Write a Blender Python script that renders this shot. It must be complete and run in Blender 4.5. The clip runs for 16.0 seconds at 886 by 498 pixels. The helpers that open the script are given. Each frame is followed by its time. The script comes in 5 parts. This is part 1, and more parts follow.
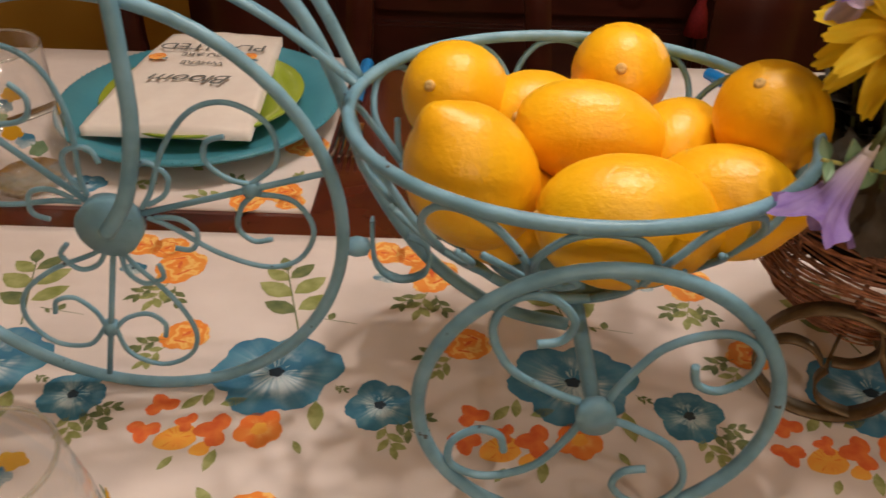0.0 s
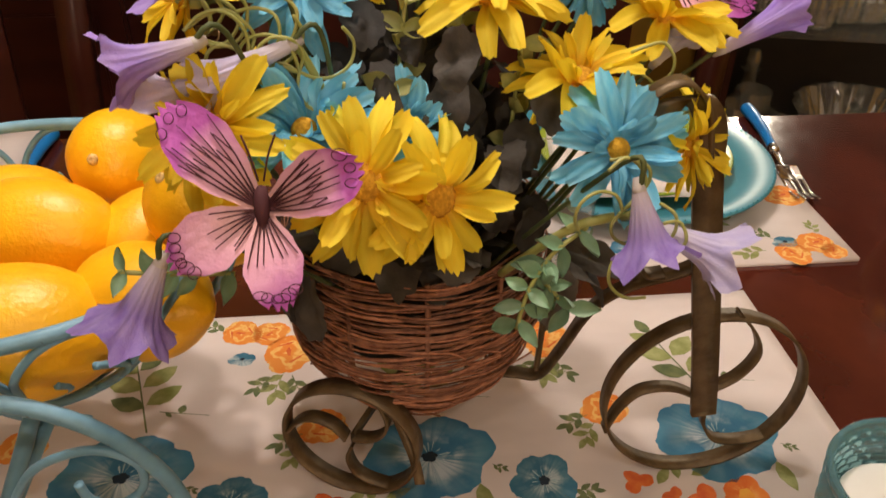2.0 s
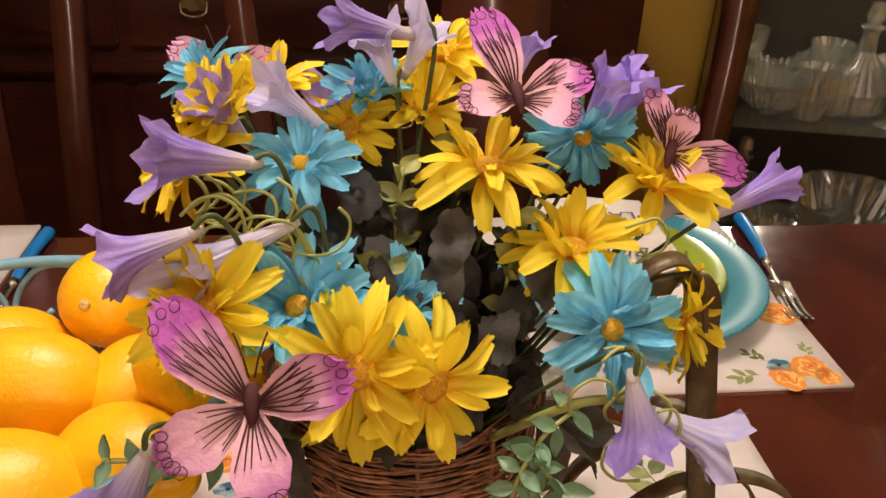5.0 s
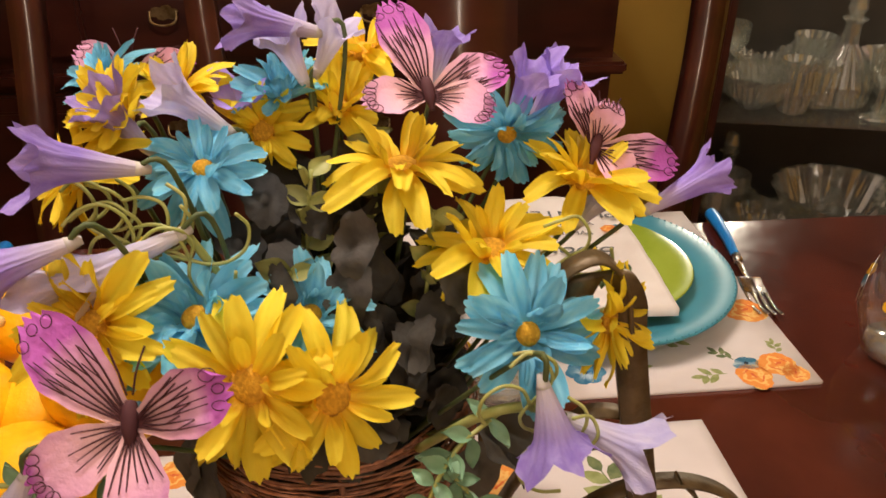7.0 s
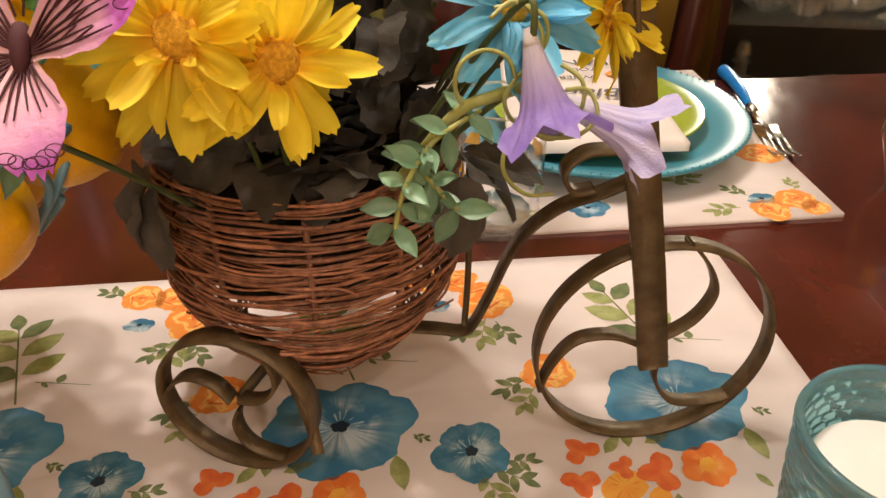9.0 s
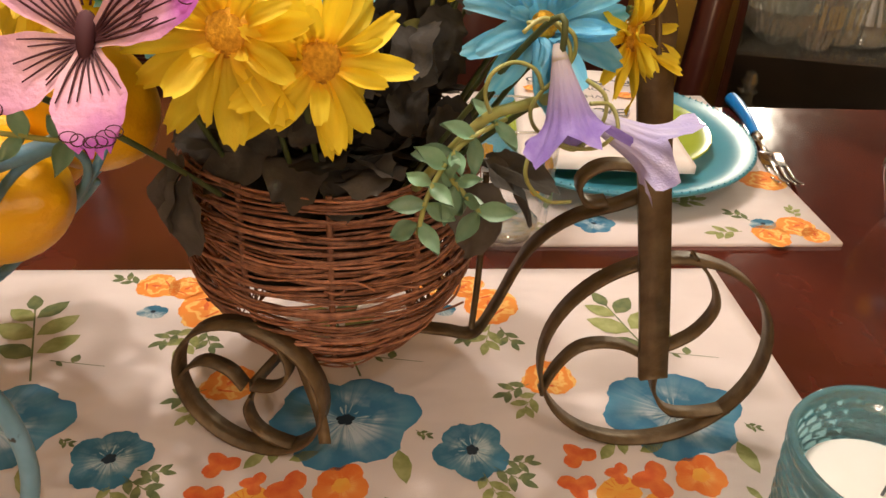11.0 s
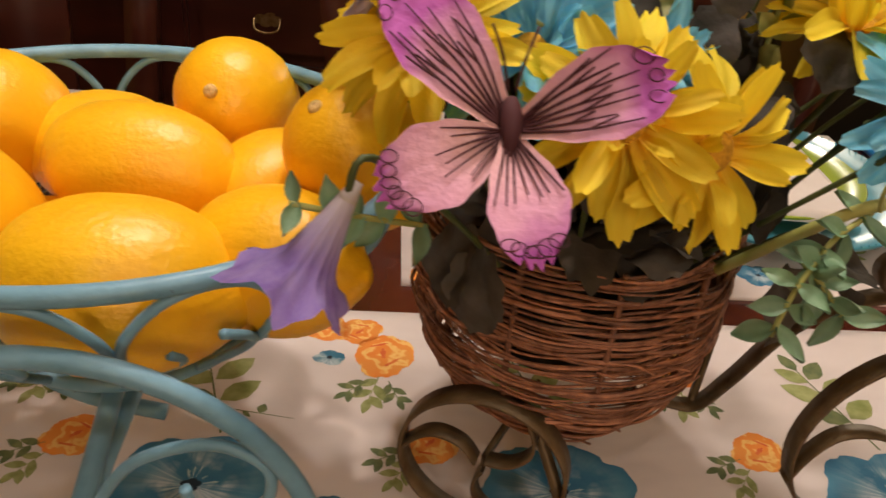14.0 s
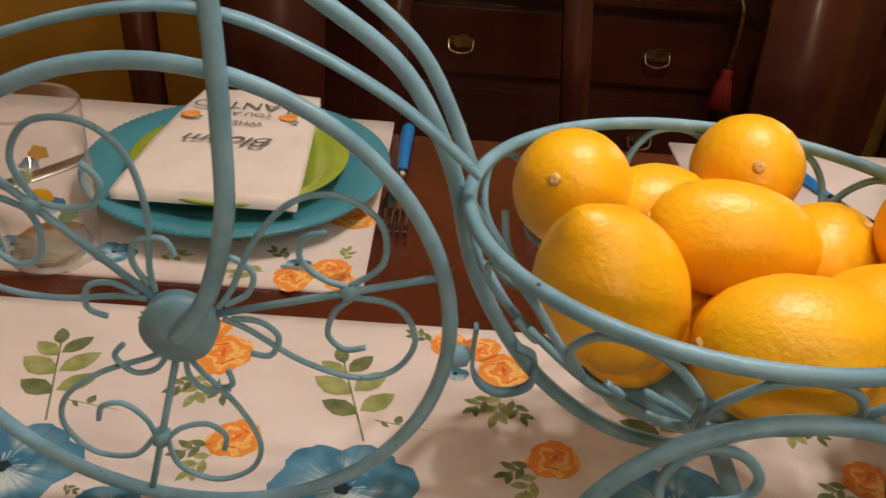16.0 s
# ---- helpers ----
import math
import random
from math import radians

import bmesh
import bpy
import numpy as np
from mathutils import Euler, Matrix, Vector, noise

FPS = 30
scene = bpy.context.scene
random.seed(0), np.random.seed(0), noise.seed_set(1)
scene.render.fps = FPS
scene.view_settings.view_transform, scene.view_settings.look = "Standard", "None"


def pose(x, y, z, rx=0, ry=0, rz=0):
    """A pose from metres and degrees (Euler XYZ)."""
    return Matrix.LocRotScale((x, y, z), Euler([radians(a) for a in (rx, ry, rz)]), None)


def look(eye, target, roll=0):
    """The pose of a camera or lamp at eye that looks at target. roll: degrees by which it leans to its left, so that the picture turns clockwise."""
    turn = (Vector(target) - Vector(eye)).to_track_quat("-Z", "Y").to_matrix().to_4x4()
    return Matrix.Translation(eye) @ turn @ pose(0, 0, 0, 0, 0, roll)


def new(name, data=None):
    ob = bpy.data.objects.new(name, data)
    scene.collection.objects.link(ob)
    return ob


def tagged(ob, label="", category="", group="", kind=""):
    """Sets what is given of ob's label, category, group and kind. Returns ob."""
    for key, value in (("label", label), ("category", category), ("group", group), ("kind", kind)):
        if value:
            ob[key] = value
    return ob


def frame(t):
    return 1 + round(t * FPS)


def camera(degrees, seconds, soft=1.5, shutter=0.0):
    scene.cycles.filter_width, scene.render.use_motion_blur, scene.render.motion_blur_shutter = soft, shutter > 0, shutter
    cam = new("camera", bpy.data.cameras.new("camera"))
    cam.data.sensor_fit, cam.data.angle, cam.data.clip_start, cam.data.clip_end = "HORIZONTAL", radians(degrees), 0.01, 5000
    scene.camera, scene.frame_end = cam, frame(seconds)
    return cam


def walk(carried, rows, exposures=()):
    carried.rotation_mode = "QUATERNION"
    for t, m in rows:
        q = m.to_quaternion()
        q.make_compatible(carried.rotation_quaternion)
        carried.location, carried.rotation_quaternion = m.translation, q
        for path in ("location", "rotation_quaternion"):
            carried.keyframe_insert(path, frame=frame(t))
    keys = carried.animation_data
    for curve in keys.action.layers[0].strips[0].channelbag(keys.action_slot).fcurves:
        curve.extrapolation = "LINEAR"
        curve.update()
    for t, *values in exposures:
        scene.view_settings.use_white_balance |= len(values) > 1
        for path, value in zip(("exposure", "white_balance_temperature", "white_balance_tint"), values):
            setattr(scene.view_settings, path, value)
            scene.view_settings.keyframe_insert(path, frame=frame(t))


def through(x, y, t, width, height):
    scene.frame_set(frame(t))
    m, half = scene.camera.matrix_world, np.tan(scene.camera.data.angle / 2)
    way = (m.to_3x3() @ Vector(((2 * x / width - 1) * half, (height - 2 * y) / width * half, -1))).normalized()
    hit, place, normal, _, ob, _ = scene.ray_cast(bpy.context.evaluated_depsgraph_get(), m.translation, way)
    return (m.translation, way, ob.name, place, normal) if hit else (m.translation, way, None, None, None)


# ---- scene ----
cam = camera(58.8, 16.0, shutter=0.25)
PATH = [
    (0.0, (0.0407, -0.3337, 0.3645), (0.0197, 1.2813, -0.8155), 1.5),
    (0.5, (0.1045, -0.3260, 0.3617), (0.1725, 1.2950, -0.8083), 0.9),
    (1.0, (0.1697, -0.3141, 0.3709), (0.3387, 1.3069, -0.7871), 0.9),
    (1.5, (0.2215, -0.3155, 0.3631), (0.4035, 1.3095, -0.7879), 1.0),
    (2.0, (0.2811, -0.3127, 0.3905), (0.4631, 1.3313, -0.7345), 0.9),
    (2.5, (0.2790, -0.3078, 0.4045), (0.4660, 1.3612, -0.6805), 2.5),
    (3.0, (0.2783, -0.3022, 0.4192), (0.4633, 1.3748, -0.6538), 2.7),
    (3.5, (0.2846, -0.3022, 0.4178), (0.4676, 1.3798, -0.6482), 2.9),
    (4.0, (0.2797, -0.2987, 0.4276), (0.4667, 1.4003, -0.6104), 2.9),
    (6.5, (0.3071, -0.2727, 0.4326), (0.5221, 1.4633, -0.5364), 1.0),
    (7.0, (0.3232, -0.2769, 0.4248), (0.5242, 1.4541, -0.5572), 0.7),
    (7.5, (0.3449, -0.2867, 0.3954), (0.5439, 1.4423, -0.5896), 0.1),
    (8.0, (0.3547, -0.2825, 0.3568), (0.5437, 1.4195, -0.6752), 0.3),
    (8.5, (0.3428, -0.2811, 0.3218), (0.5228, 1.3949, -0.7542), -0.2),
    (9.0, (0.3351, -0.2867, 0.3148), (0.5141, 1.3823, -0.7732), -0.0),
    (11.5, (0.3246, -0.3008, 0.3183), (0.5136, 1.3932, -0.7277), 4.0),
    (12.0, (0.3267, -0.2958, 0.3169), (0.5127, 1.4072, -0.7161), 4.3),
    (12.5, (0.3267, -0.2895, 0.3183), (0.5067, 1.4155, -0.7117), 4.5),
    (13.0, (0.3106, -0.2916, 0.3211), (0.4946, 1.4064, -0.7199), 4.7),
    (13.5, (0.2650, -0.2590, 0.3150), (0.4730, 1.4350, -0.7270), 6.0),
    (14.0, (0.2100, -0.2540, 0.3230), (0.3780, 1.4340, -0.7350), 5.7),
    (14.5, (0.1514, -0.2629, 0.3260), (0.3204, 1.4241, -0.7340), 5.9),
    (15.0, (0.0834, -0.2727, 0.3393), (0.2174, 1.4163, -0.7227), 5.1),
    (15.5, (0.0210, -0.2755, 0.3491), (0.0720, 1.4145, -0.7189), 4.2),
    (16.0, (-0.0294, -0.2741, 0.3547), (0.0036, 1.4119, -0.7193), 4.7),
]
walk(cam, [(t, look(eye, target, roll)) for t, eye, target, roll in PATH],
     [(0, -0.2), (0.8, -0.25), (1.5, -0.25), (2.0, -0.05), (3.5, 0.05), (6.5, 0.05), (8.0, 0.25), (9.0, 0.38), (12.5, 0.28), (13.5, 0.2), (14.0, -0.15), (15.0, -0.45), (16.0, -0.15)])

# ---- light ----
world = bpy.data.worlds.new("room_air")
world.use_nodes = True
world.node_tree.nodes["Background"].inputs[0].default_value = (1.0, 0.8, 0.6, 1)
world.node_tree.nodes["Background"].inputs[1].default_value = 0.05
scene.world = world


def lamp(name, kind, energy, color, m, size=0.1):
    data = bpy.data.lights.new(name, kind)
    data.energy, data.color = energy, color
    if kind == "AREA":
        data.shape, data.size = "DISK", size
    else:
        data.shadow_soft_size = size
    ob = new(name, data)
    ob.matrix_world = m
    return ob


WARM = (1.0, 0.85, 0.75)
# chandelier bulbs over the middle of the table, then two added front fills
for bulb_x, bulb_y, bulb_z, watts in ((0.14, 0.20, 0.98, 9.5), (0.30, 0.28, 0.98, 9.5), (0.26, 0.10, 0.98, 7.5), (0.06, -0.58, 0.95, 3.0), (0.52, -0.62, 0.95, 4.0)):
    lamp("chandelier_and_fill_bulb", "POINT", watts, WARM, pose(bulb_x, bulb_y, bulb_z), 0.016)
# unseen fill added behind the viewer to brighten the flowers' fronts
lamp("front_fill_light", "POINT", 24.0, WARM, pose(0.45, -2.0, 0.75), 0.15)
# two lights added inside the china cabinet to brighten its crystal
lamp("cabinet_fill_light", "POINT", 20.0, (1.0, 0.87, 0.68), pose(1.34, 1.62, 0.50), 0.03)
lamp("cabinet_fill_light", "POINT", 9.0, (1.0, 0.85, 0.65), pose(2.02, 1.60, 0.30), 0.03)

# ---- materials ----


def material(name, color, rough=0.5, metal=0.0, other=None, scale=40.0, detail=4.0, bump=0.0, bump_scale=None,
             vary=0.0, clear=0.0, fold=0.0, stretch=(1, 1, 1), sheen=0.0, through=0.0):
    """A surface whose colour wanders to `other` by noise, with fine relief; vary: brightness change from piece to piece."""
    m = bpy.data.materials.new(name)
    m.use_nodes = True
    nt = m.node_tree
    b = nt.nodes["Principled BSDF"]
    b.inputs["Roughness"].default_value, b.inputs["Metallic"].default_value = rough, metal
    b.inputs["Coat Weight"].default_value, b.inputs["Sheen Weight"].default_value = clear, sheen
    b.inputs["Coat Roughness"].default_value = 0.12
    tc, mp = nt.nodes.new("ShaderNodeTexCoord"), nt.nodes.new("ShaderNodeMapping")
    mp.inputs["Scale"].default_value = stretch
    nt.links.new(tc.outputs["Object"], mp.inputs[0])
    n1, n2 = nt.nodes.new("ShaderNodeTexNoise"), nt.nodes.new("ShaderNodeTexNoise")
    n1.inputs["Scale"].default_value, n1.inputs["Detail"].default_value = scale, detail
    n2.inputs["Scale"].default_value, n2.inputs["Detail"].default_value = bump_scale or scale * 6, 3
    for n in (n1, n2):
        nt.links.new(mp.outputs[0], n.inputs["Vector"])
    ramp = nt.nodes.new("ShaderNodeValToRGB")
    ramp.color_ramp.elements[0].position, ramp.color_ramp.elements[1].position = 0.33, 0.68
    ramp.color_ramp.elements[0].color = (*color, 1)
    ramp.color_ramp.elements[1].color = (*(other or [c * 0.8 for c in color]), 1)
    nt.links.new(n1.outputs["Fac"], ramp.inputs[0])
    out = ramp.outputs[0]
    if vary:
        info, hsv, mr = nt.nodes.new("ShaderNodeObjectInfo"), nt.nodes.new("ShaderNodeHueSaturation"), nt.nodes.new("ShaderNodeMapRange")
        mr.inputs["To Min"].default_value, mr.inputs["To Max"].default_value = 1 - vary, 1 + vary
        nt.links.new(info.outputs["Random"], mr.inputs[0])
        nt.links.new(mr.outputs[0], hsv.inputs["Value"])
        nt.links.new(out, hsv.inputs["Color"])
        out = hsv.outputs[0]
    nt.links.new(out, b.inputs["Base Color"])
    if bump:
        bp = nt.nodes.new("ShaderNodeBump")
        bp.inputs["Strength"].default_value, bp.inputs["Distance"].default_value = bump, 0.001
        nt.links.new(n2.outputs["Fac"], bp.inputs["Height"])
        nt.links.new(bp.outputs[0], b.inputs["Normal"])
        if fold:
            n3, bp2 = nt.nodes.new("ShaderNodeTexNoise"), nt.nodes.new("ShaderNodeBump")
            n3.inputs["Scale"].default_value, n3.inputs["Detail"].default_value = 16, 2
            bp2.inputs["Strength"].default_value, bp2.inputs["Distance"].default_value = fold, 0.01
            nt.links.new(mp.outputs[0], n3.inputs["Vector"])
            nt.links.new(n3.outputs["Fac"], bp2.inputs["Height"])
            nt.links.new(bp2.outputs[0], bp.inputs["Normal"])
    if through:
        tr, mix = nt.nodes.new("ShaderNodeBsdfTranslucent"), nt.nodes.new("ShaderNodeMixShader")
        mix.inputs[0].default_value = through
        nt.links.new(out, tr.inputs["Color"])
        nt.links.new(b.outputs[0], mix.inputs[1])
        nt.links.new(tr.outputs[0], mix.inputs[2])
        nt.links.new(mix.outputs[0], nt.nodes["Material Output"].inputs["Surface"])
    return m


def glass(name, color=(1, 1, 1), rough=0.03, body=0.03, shine=0.06):
    """Clear glass: light goes through, tinted; its sheen grows towards the edges."""
    m = bpy.data.materials.new(name)
    m.use_nodes = True
    nt = m.node_tree
    b = nt.nodes["Principled BSDF"]
    b.inputs["Base Color"].default_value = (*color, 1)
    b.inputs["Roughness"].default_value, b.inputs["Transmission Weight"].default_value = 0.1, 0.0
    clear, gloss, fres = nt.nodes.new("ShaderNodeBsdfTransparent"), nt.nodes.new("ShaderNodeBsdfGlossy"), nt.nodes.new("ShaderNodeLayerWeight")
    clear.inputs["Color"].default_value = (*color, 1)
    gloss.inputs["Roughness"].default_value = rough
    fres.inputs["Blend"].default_value = 0.5
    power, scaled = nt.nodes.new("ShaderNodeMath"), nt.nodes.new("ShaderNodeMath")
    power.operation, scaled.operation = "POWER", "MULTIPLY_ADD"
    power.inputs[1].default_value, scaled.inputs[1].default_value, scaled.inputs[2].default_value = 3.0, 0.8, shine
    nt.links.new(fres.outputs["Facing"], power.inputs[0])
    nt.links.new(power.outputs[0], scaled.inputs[0])
    mix, mix2 = nt.nodes.new("ShaderNodeMixShader"), nt.nodes.new("ShaderNodeMixShader")
    mix2.inputs[0].default_value = body
    nt.links.new(clear.outputs[0], mix2.inputs[1])
    nt.links.new(b.outputs[0], mix2.inputs[2])
    nt.links.new(scaled.outputs[0], mix.inputs[0])
    nt.links.new(mix2.outputs[0], mix.inputs[1])
    nt.links.new(gloss.outputs[0], mix.inputs[2])
    nt.links.new(mix.outputs[0], nt.nodes["Material Output"].inputs["Surface"])
    return m


def wing_material(name, inner, middle, outer):
    """Dyed fabric wing: peach by the body, magenta at the rim."""
    m = material(name, middle, 0.75, 0, None, 60, 3, 0.5, 420)
    nt = m.node_tree
    b = nt.nodes["Principled BSDF"]
    tc, ln, mr, ramp, ns, add = (nt.nodes.new("ShaderNode" + k) for k in ("TexCoord", "VectorMath", "MapRange", "ValToRGB", "TexNoise", "Math"))
    ln.operation, add.operation = "LENGTH", "MULTIPLY_ADD"
    mr.inputs["From Max"].default_value = 0.047
    ns.inputs["Scale"].default_value = 55
    add.inputs[1].default_value = 0.45
    nt.links.new(tc.outputs["Object"], ln.inputs[0])
    nt.links.new(tc.outputs["Object"], ns.inputs["Vector"])
    nt.links.new(ln.outputs["Value"], mr.inputs[0])
    nt.links.new(ns.outputs["Fac"], add.inputs[0])
    nt.links.new(mr.outputs[0], add.inputs[2])
    ramp.color_ramp.elements[0].position, ramp.color_ramp.elements[1].position = 0.42, 1.12
    ramp.color_ramp.elements[0].color, ramp.color_ramp.elements[1].color = (*inner, 1), (*outer, 1)
    mid = ramp.color_ramp.elements.new(0.82)
    mid.color = (*middle, 1)
    ramp.color_ramp.elements[-1].position = 1.0
    nt.links.new(add.outputs[0], ramp.inputs[0])
    nt.links.new(ramp.outputs[0], b.inputs["Base Color"])
    return m


M_TABLE = material("polished_mahogany", (0.095, 0.020, 0.011), 0.16, 0, (0.048, 0.010, 0.006), 9, 6, 0.1, 120, clear=0.25, fold=0.13, stretch=(1.3, 0.9, 1))
M_WOOD = material("dark_mahogany", (0.060, 0.013, 0.008), 0.3, 0, (0.028, 0.006, 0.004), 6, 6, 0.15, 90, clear=0.3, stretch=(0.5, 0.5, 2.5))
M_WALL = material("mustard_wall_paint", (0.55, 0.33, 0.05), 0.75, 0, (0.50, 0.29, 0.04), 3, 3, 0.1, 200)
M_CEIL = material("white_ceiling_paint", (0.75, 0.72, 0.66), 0.9, 0, (0.7, 0.67, 0.6), 4, 3, 0.1, 150)
M_FLOOR = material("oak_floor", (0.22, 0.11, 0.05), 0.4, 0, (0.14, 0.07, 0.03), 8, 5, 0.1, 60, stretch=(0.4, 3, 1))
M_CLOTH = material("white_cotton", (0.76, 0.69, 0.66), 0.85, 0, (0.69, 0.62, 0.59), 14, 4, 0.35, 1500, sheen=0.15, fold=0.55, stretch=(1, 1.6, 1))
M_NAPKIN = material("napkin_linen", (0.82, 0.77, 0.72), 0.9, 0, (0.74, 0.68, 0.63), 30, 4, 0.5, 1200, sheen=0.2)
M_INK = material("grey_printed_ink", (0.10, 0.11, 0.11), 0.9, 0, (0.17, 0.18, 0.18), 300)


def print_paint(name, radius, base, dark, pale, swirl=False):
    """Brushed textile print round a motif's middle: streaks run outwards, or swirl in rings as a rose's petals do."""
    m = material(name, base, 0.85, 0, dark, 45, 5, 0.3, 1500)
    nt = m.node_tree
    b = nt.nodes["Principled BSDF"]
    ground = b.inputs["Base Color"].links[0].from_socket
    tc, unit, size, xyz, scaled, join, streak, ramp, mix = (nt.nodes.new("ShaderNode" + k) for k in ("TexCoord", "VectorMath", "VectorMath", "SeparateXYZ", "Math", "VectorMath", "TexNoise", "ValToRGB", "Mix"))
    unit.operation, size.operation, scaled.operation, join.operation = "NORMALIZE", "LENGTH", "DIVIDE", "MULTIPLY_ADD"
    mix.data_type = "RGBA"
    nt.links.new(tc.outputs["Object"], unit.inputs[0])
    nt.links.new(tc.outputs["Object"], size.inputs[0])
    nt.links.new(size.outputs["Value"], scaled.inputs[0])
    scaled.inputs[1].default_value = radius
    if swirl:
        wave, warp, add = (nt.nodes.new("ShaderNode" + k) for k in ("Math", "TexNoise", "Math"))
        wave.operation, add.operation = "SINE", "MULTIPLY_ADD"
        warp.inputs["Scale"].default_value, warp.inputs["Detail"].default_value = 95, 2
        nt.links.new(tc.outputs["Object"], warp.inputs["Vector"])
        gain = nt.nodes.new("ShaderNodeMath")
        gain.operation = "MULTIPLY"
        gain.inputs[1].default_value = 17.0
        nt.links.new(warp.outputs["Fac"], gain.inputs[0])
        add.inputs[1].default_value = 11.0
        nt.links.new(scaled.outputs[0], add.inputs[0])
        nt.links.new(gain.outputs[0], add.inputs[2])
        nt.links.new(add.outputs[0], wave.inputs[0])
        ramp.color_ramp.elements[0].position, ramp.color_ramp.elements[1].position = 0.05, 0.95
        nt.links.new(wave.outputs[0], ramp.inputs[0])
    else:
        join.inputs[1].default_value = (5.5, 5.5, 5.5)
        nt.links.new(unit.outputs[0], join.inputs[0])
        nt.links.new(size.outputs["Value"], join.inputs[2])
        streak.inputs["Scale"].default_value, streak.inputs["Detail"].default_value = 1.6, 5
        nt.links.new(join.outputs[0], streak.inputs["Vector"])
        band, times = nt.nodes.new("ShaderNodeValToRGB"), nt.nodes.new("ShaderNodeMath")
        for pos, val in ((0.14, 1.0), (0.42, 0.85), (0.62, 0.2)):
            e = band.color_ramp.elements.new(pos)
            e.color = (val, val, val, 1)
        band.color_ramp.elements[0].color, band.color_ramp.elements[-1].color = (0.4, 0.4, 0.4, 1), (0, 0, 0, 1)
        nt.links.new(scaled.outputs[0], band.inputs[0])
        ramp.color_ramp.elements[0].position, ramp.color_ramp.elements[1].position = 0.30, 0.58
        nt.links.new(streak.outputs["Fac"], ramp.inputs[0])
        times.operation = "MULTIPLY"
        nt.links.new(ramp.outputs[0], times.inputs[0])
        patch, soft = nt.nodes.new("ShaderNodeTexNoise"), nt.nodes.new("ShaderNodeMapRange")
        patch.inputs["Scale"].default_value, patch.inputs["Detail"].default_value = 1.6 / radius, 4
        nt.links.new(tc.outputs["Object"], patch.inputs["Vector"])
        soft.inputs["From Min"].default_value, soft.inputs["From Max"].default_value = 0.44, 0.56
        nt.links.new(patch.outputs["Fac"], soft.inputs[0])
        both = nt.nodes.new("ShaderNodeMath")
        both.operation = "MULTIPLY"
        nt.links.new(band.outputs[0], both.inputs[0])
        nt.links.new(soft.outputs[0], both.inputs[1])
        nt.links.new(both.outputs[0], times.inputs[1])
    nt.links.new((ramp if swirl else times).outputs[0], mix.inputs["Factor"])
    nt.links.new(ground, mix.inputs["A"])
    mix.inputs["B"].default_value = (*pale, 1)
    nt.links.new(mix.outputs["Result"], b.inputs["Base Color"])
    return m


M_BLUEPRINT = print_paint("blue_print", 0.040, (0.035, 0.17, 0.31), (0.075, 0.27, 0.40), (0.58, 0.68, 0.72))
M_TEALPRINT = print_paint("teal_print", 0.021, (0.025, 0.13, 0.22), (0.06, 0.23, 0.33), (0.55, 0.66, 0.68))
M_ROSEPRINT = print_paint("rose_print", 0.018, (0.84, 0.24, 0.03), (0.80, 0.33, 0.06), (0.90, 0.55, 0.16), True)
M_POPPY = print_paint("poppy_print", 0.014, (0.78, 0.15, 0.02), (0.84, 0.28, 0.05), (0.88, 0.45, 0.12))
M_STREAK = material("pale_print_streaks", (0.55, 0.68, 0.70), 0.85, 0, (0.25, 0.45, 0.52), 160, 4, 0.3, 1500)
M_DARKPRINT = material("navy_print", (0.012, 0.03, 0.05), 0.85)
M_ORANGE = material("orange_print", (0.80, 0.20, 0.02), 0.85, 0, (0.86, 0.36, 0.06), 90, 5, 0.3, 1500)
M_YELPRINT = material("yellow_print", (0.88, 0.48, 0.07), 0.85, 0, (0.88, 0.36, 0.05), 110, 5, 0.3, 1500)
M_REDPRINT = material("red_print", (0.68, 0.10, 0.025), 0.85, 0, (0.82, 0.24, 0.05), 90, 5, 0.3, 1500)
M_LEAFPRINT = material("green_print", (0.20, 0.24, 0.06), 0.85, 0, (0.40, 0.42, 0.18), 100, 5, 0.3, 1500)
M_LEAFDARK = material("dark_green_print", (0.08, 0.12, 0.05), 0.85, 0, (0.22, 0.25, 0.10), 100, 5, 0.3, 1500)
M_IRON = material("pale_blue_painted_iron", (0.20, 0.40, 0.53), 0.42, 0, (0.13, 0.29, 0.39), 60, 5, 0.35, 260)


def worn(m, color, scale, edge):
    """Small chips in the paint, down to another colour."""
    nt = m.node_tree
    b = nt.nodes["Principled BSDF"]
    tc, chips, ramp, mix = (nt.nodes.new("ShaderNode" + k) for k in ("TexCoord", "TexNoise", "ValToRGB", "Mix"))
    mix.data_type = "RGBA"
    chips.inputs["Scale"].default_value, chips.inputs["Detail"].default_value = scale, 5
    ramp.color_ramp.elements[0].position, ramp.color_ramp.elements[1].position = edge, edge + 0.03
    nt.links.new(tc.outputs["Object"], chips.inputs["Vector"])
    nt.links.new(chips.outputs["Fac"], ramp.inputs[0])
    nt.links.new(ramp.outputs[0], mix.inputs["Factor"])
    nt.links.new(b.inputs["Base Color"].links[0].from_socket, mix.inputs["A"])
    mix.inputs["B"].default_value = (*color, 1)
    nt.links.new(mix.outputs["Result"], b.inputs["Base Color"])


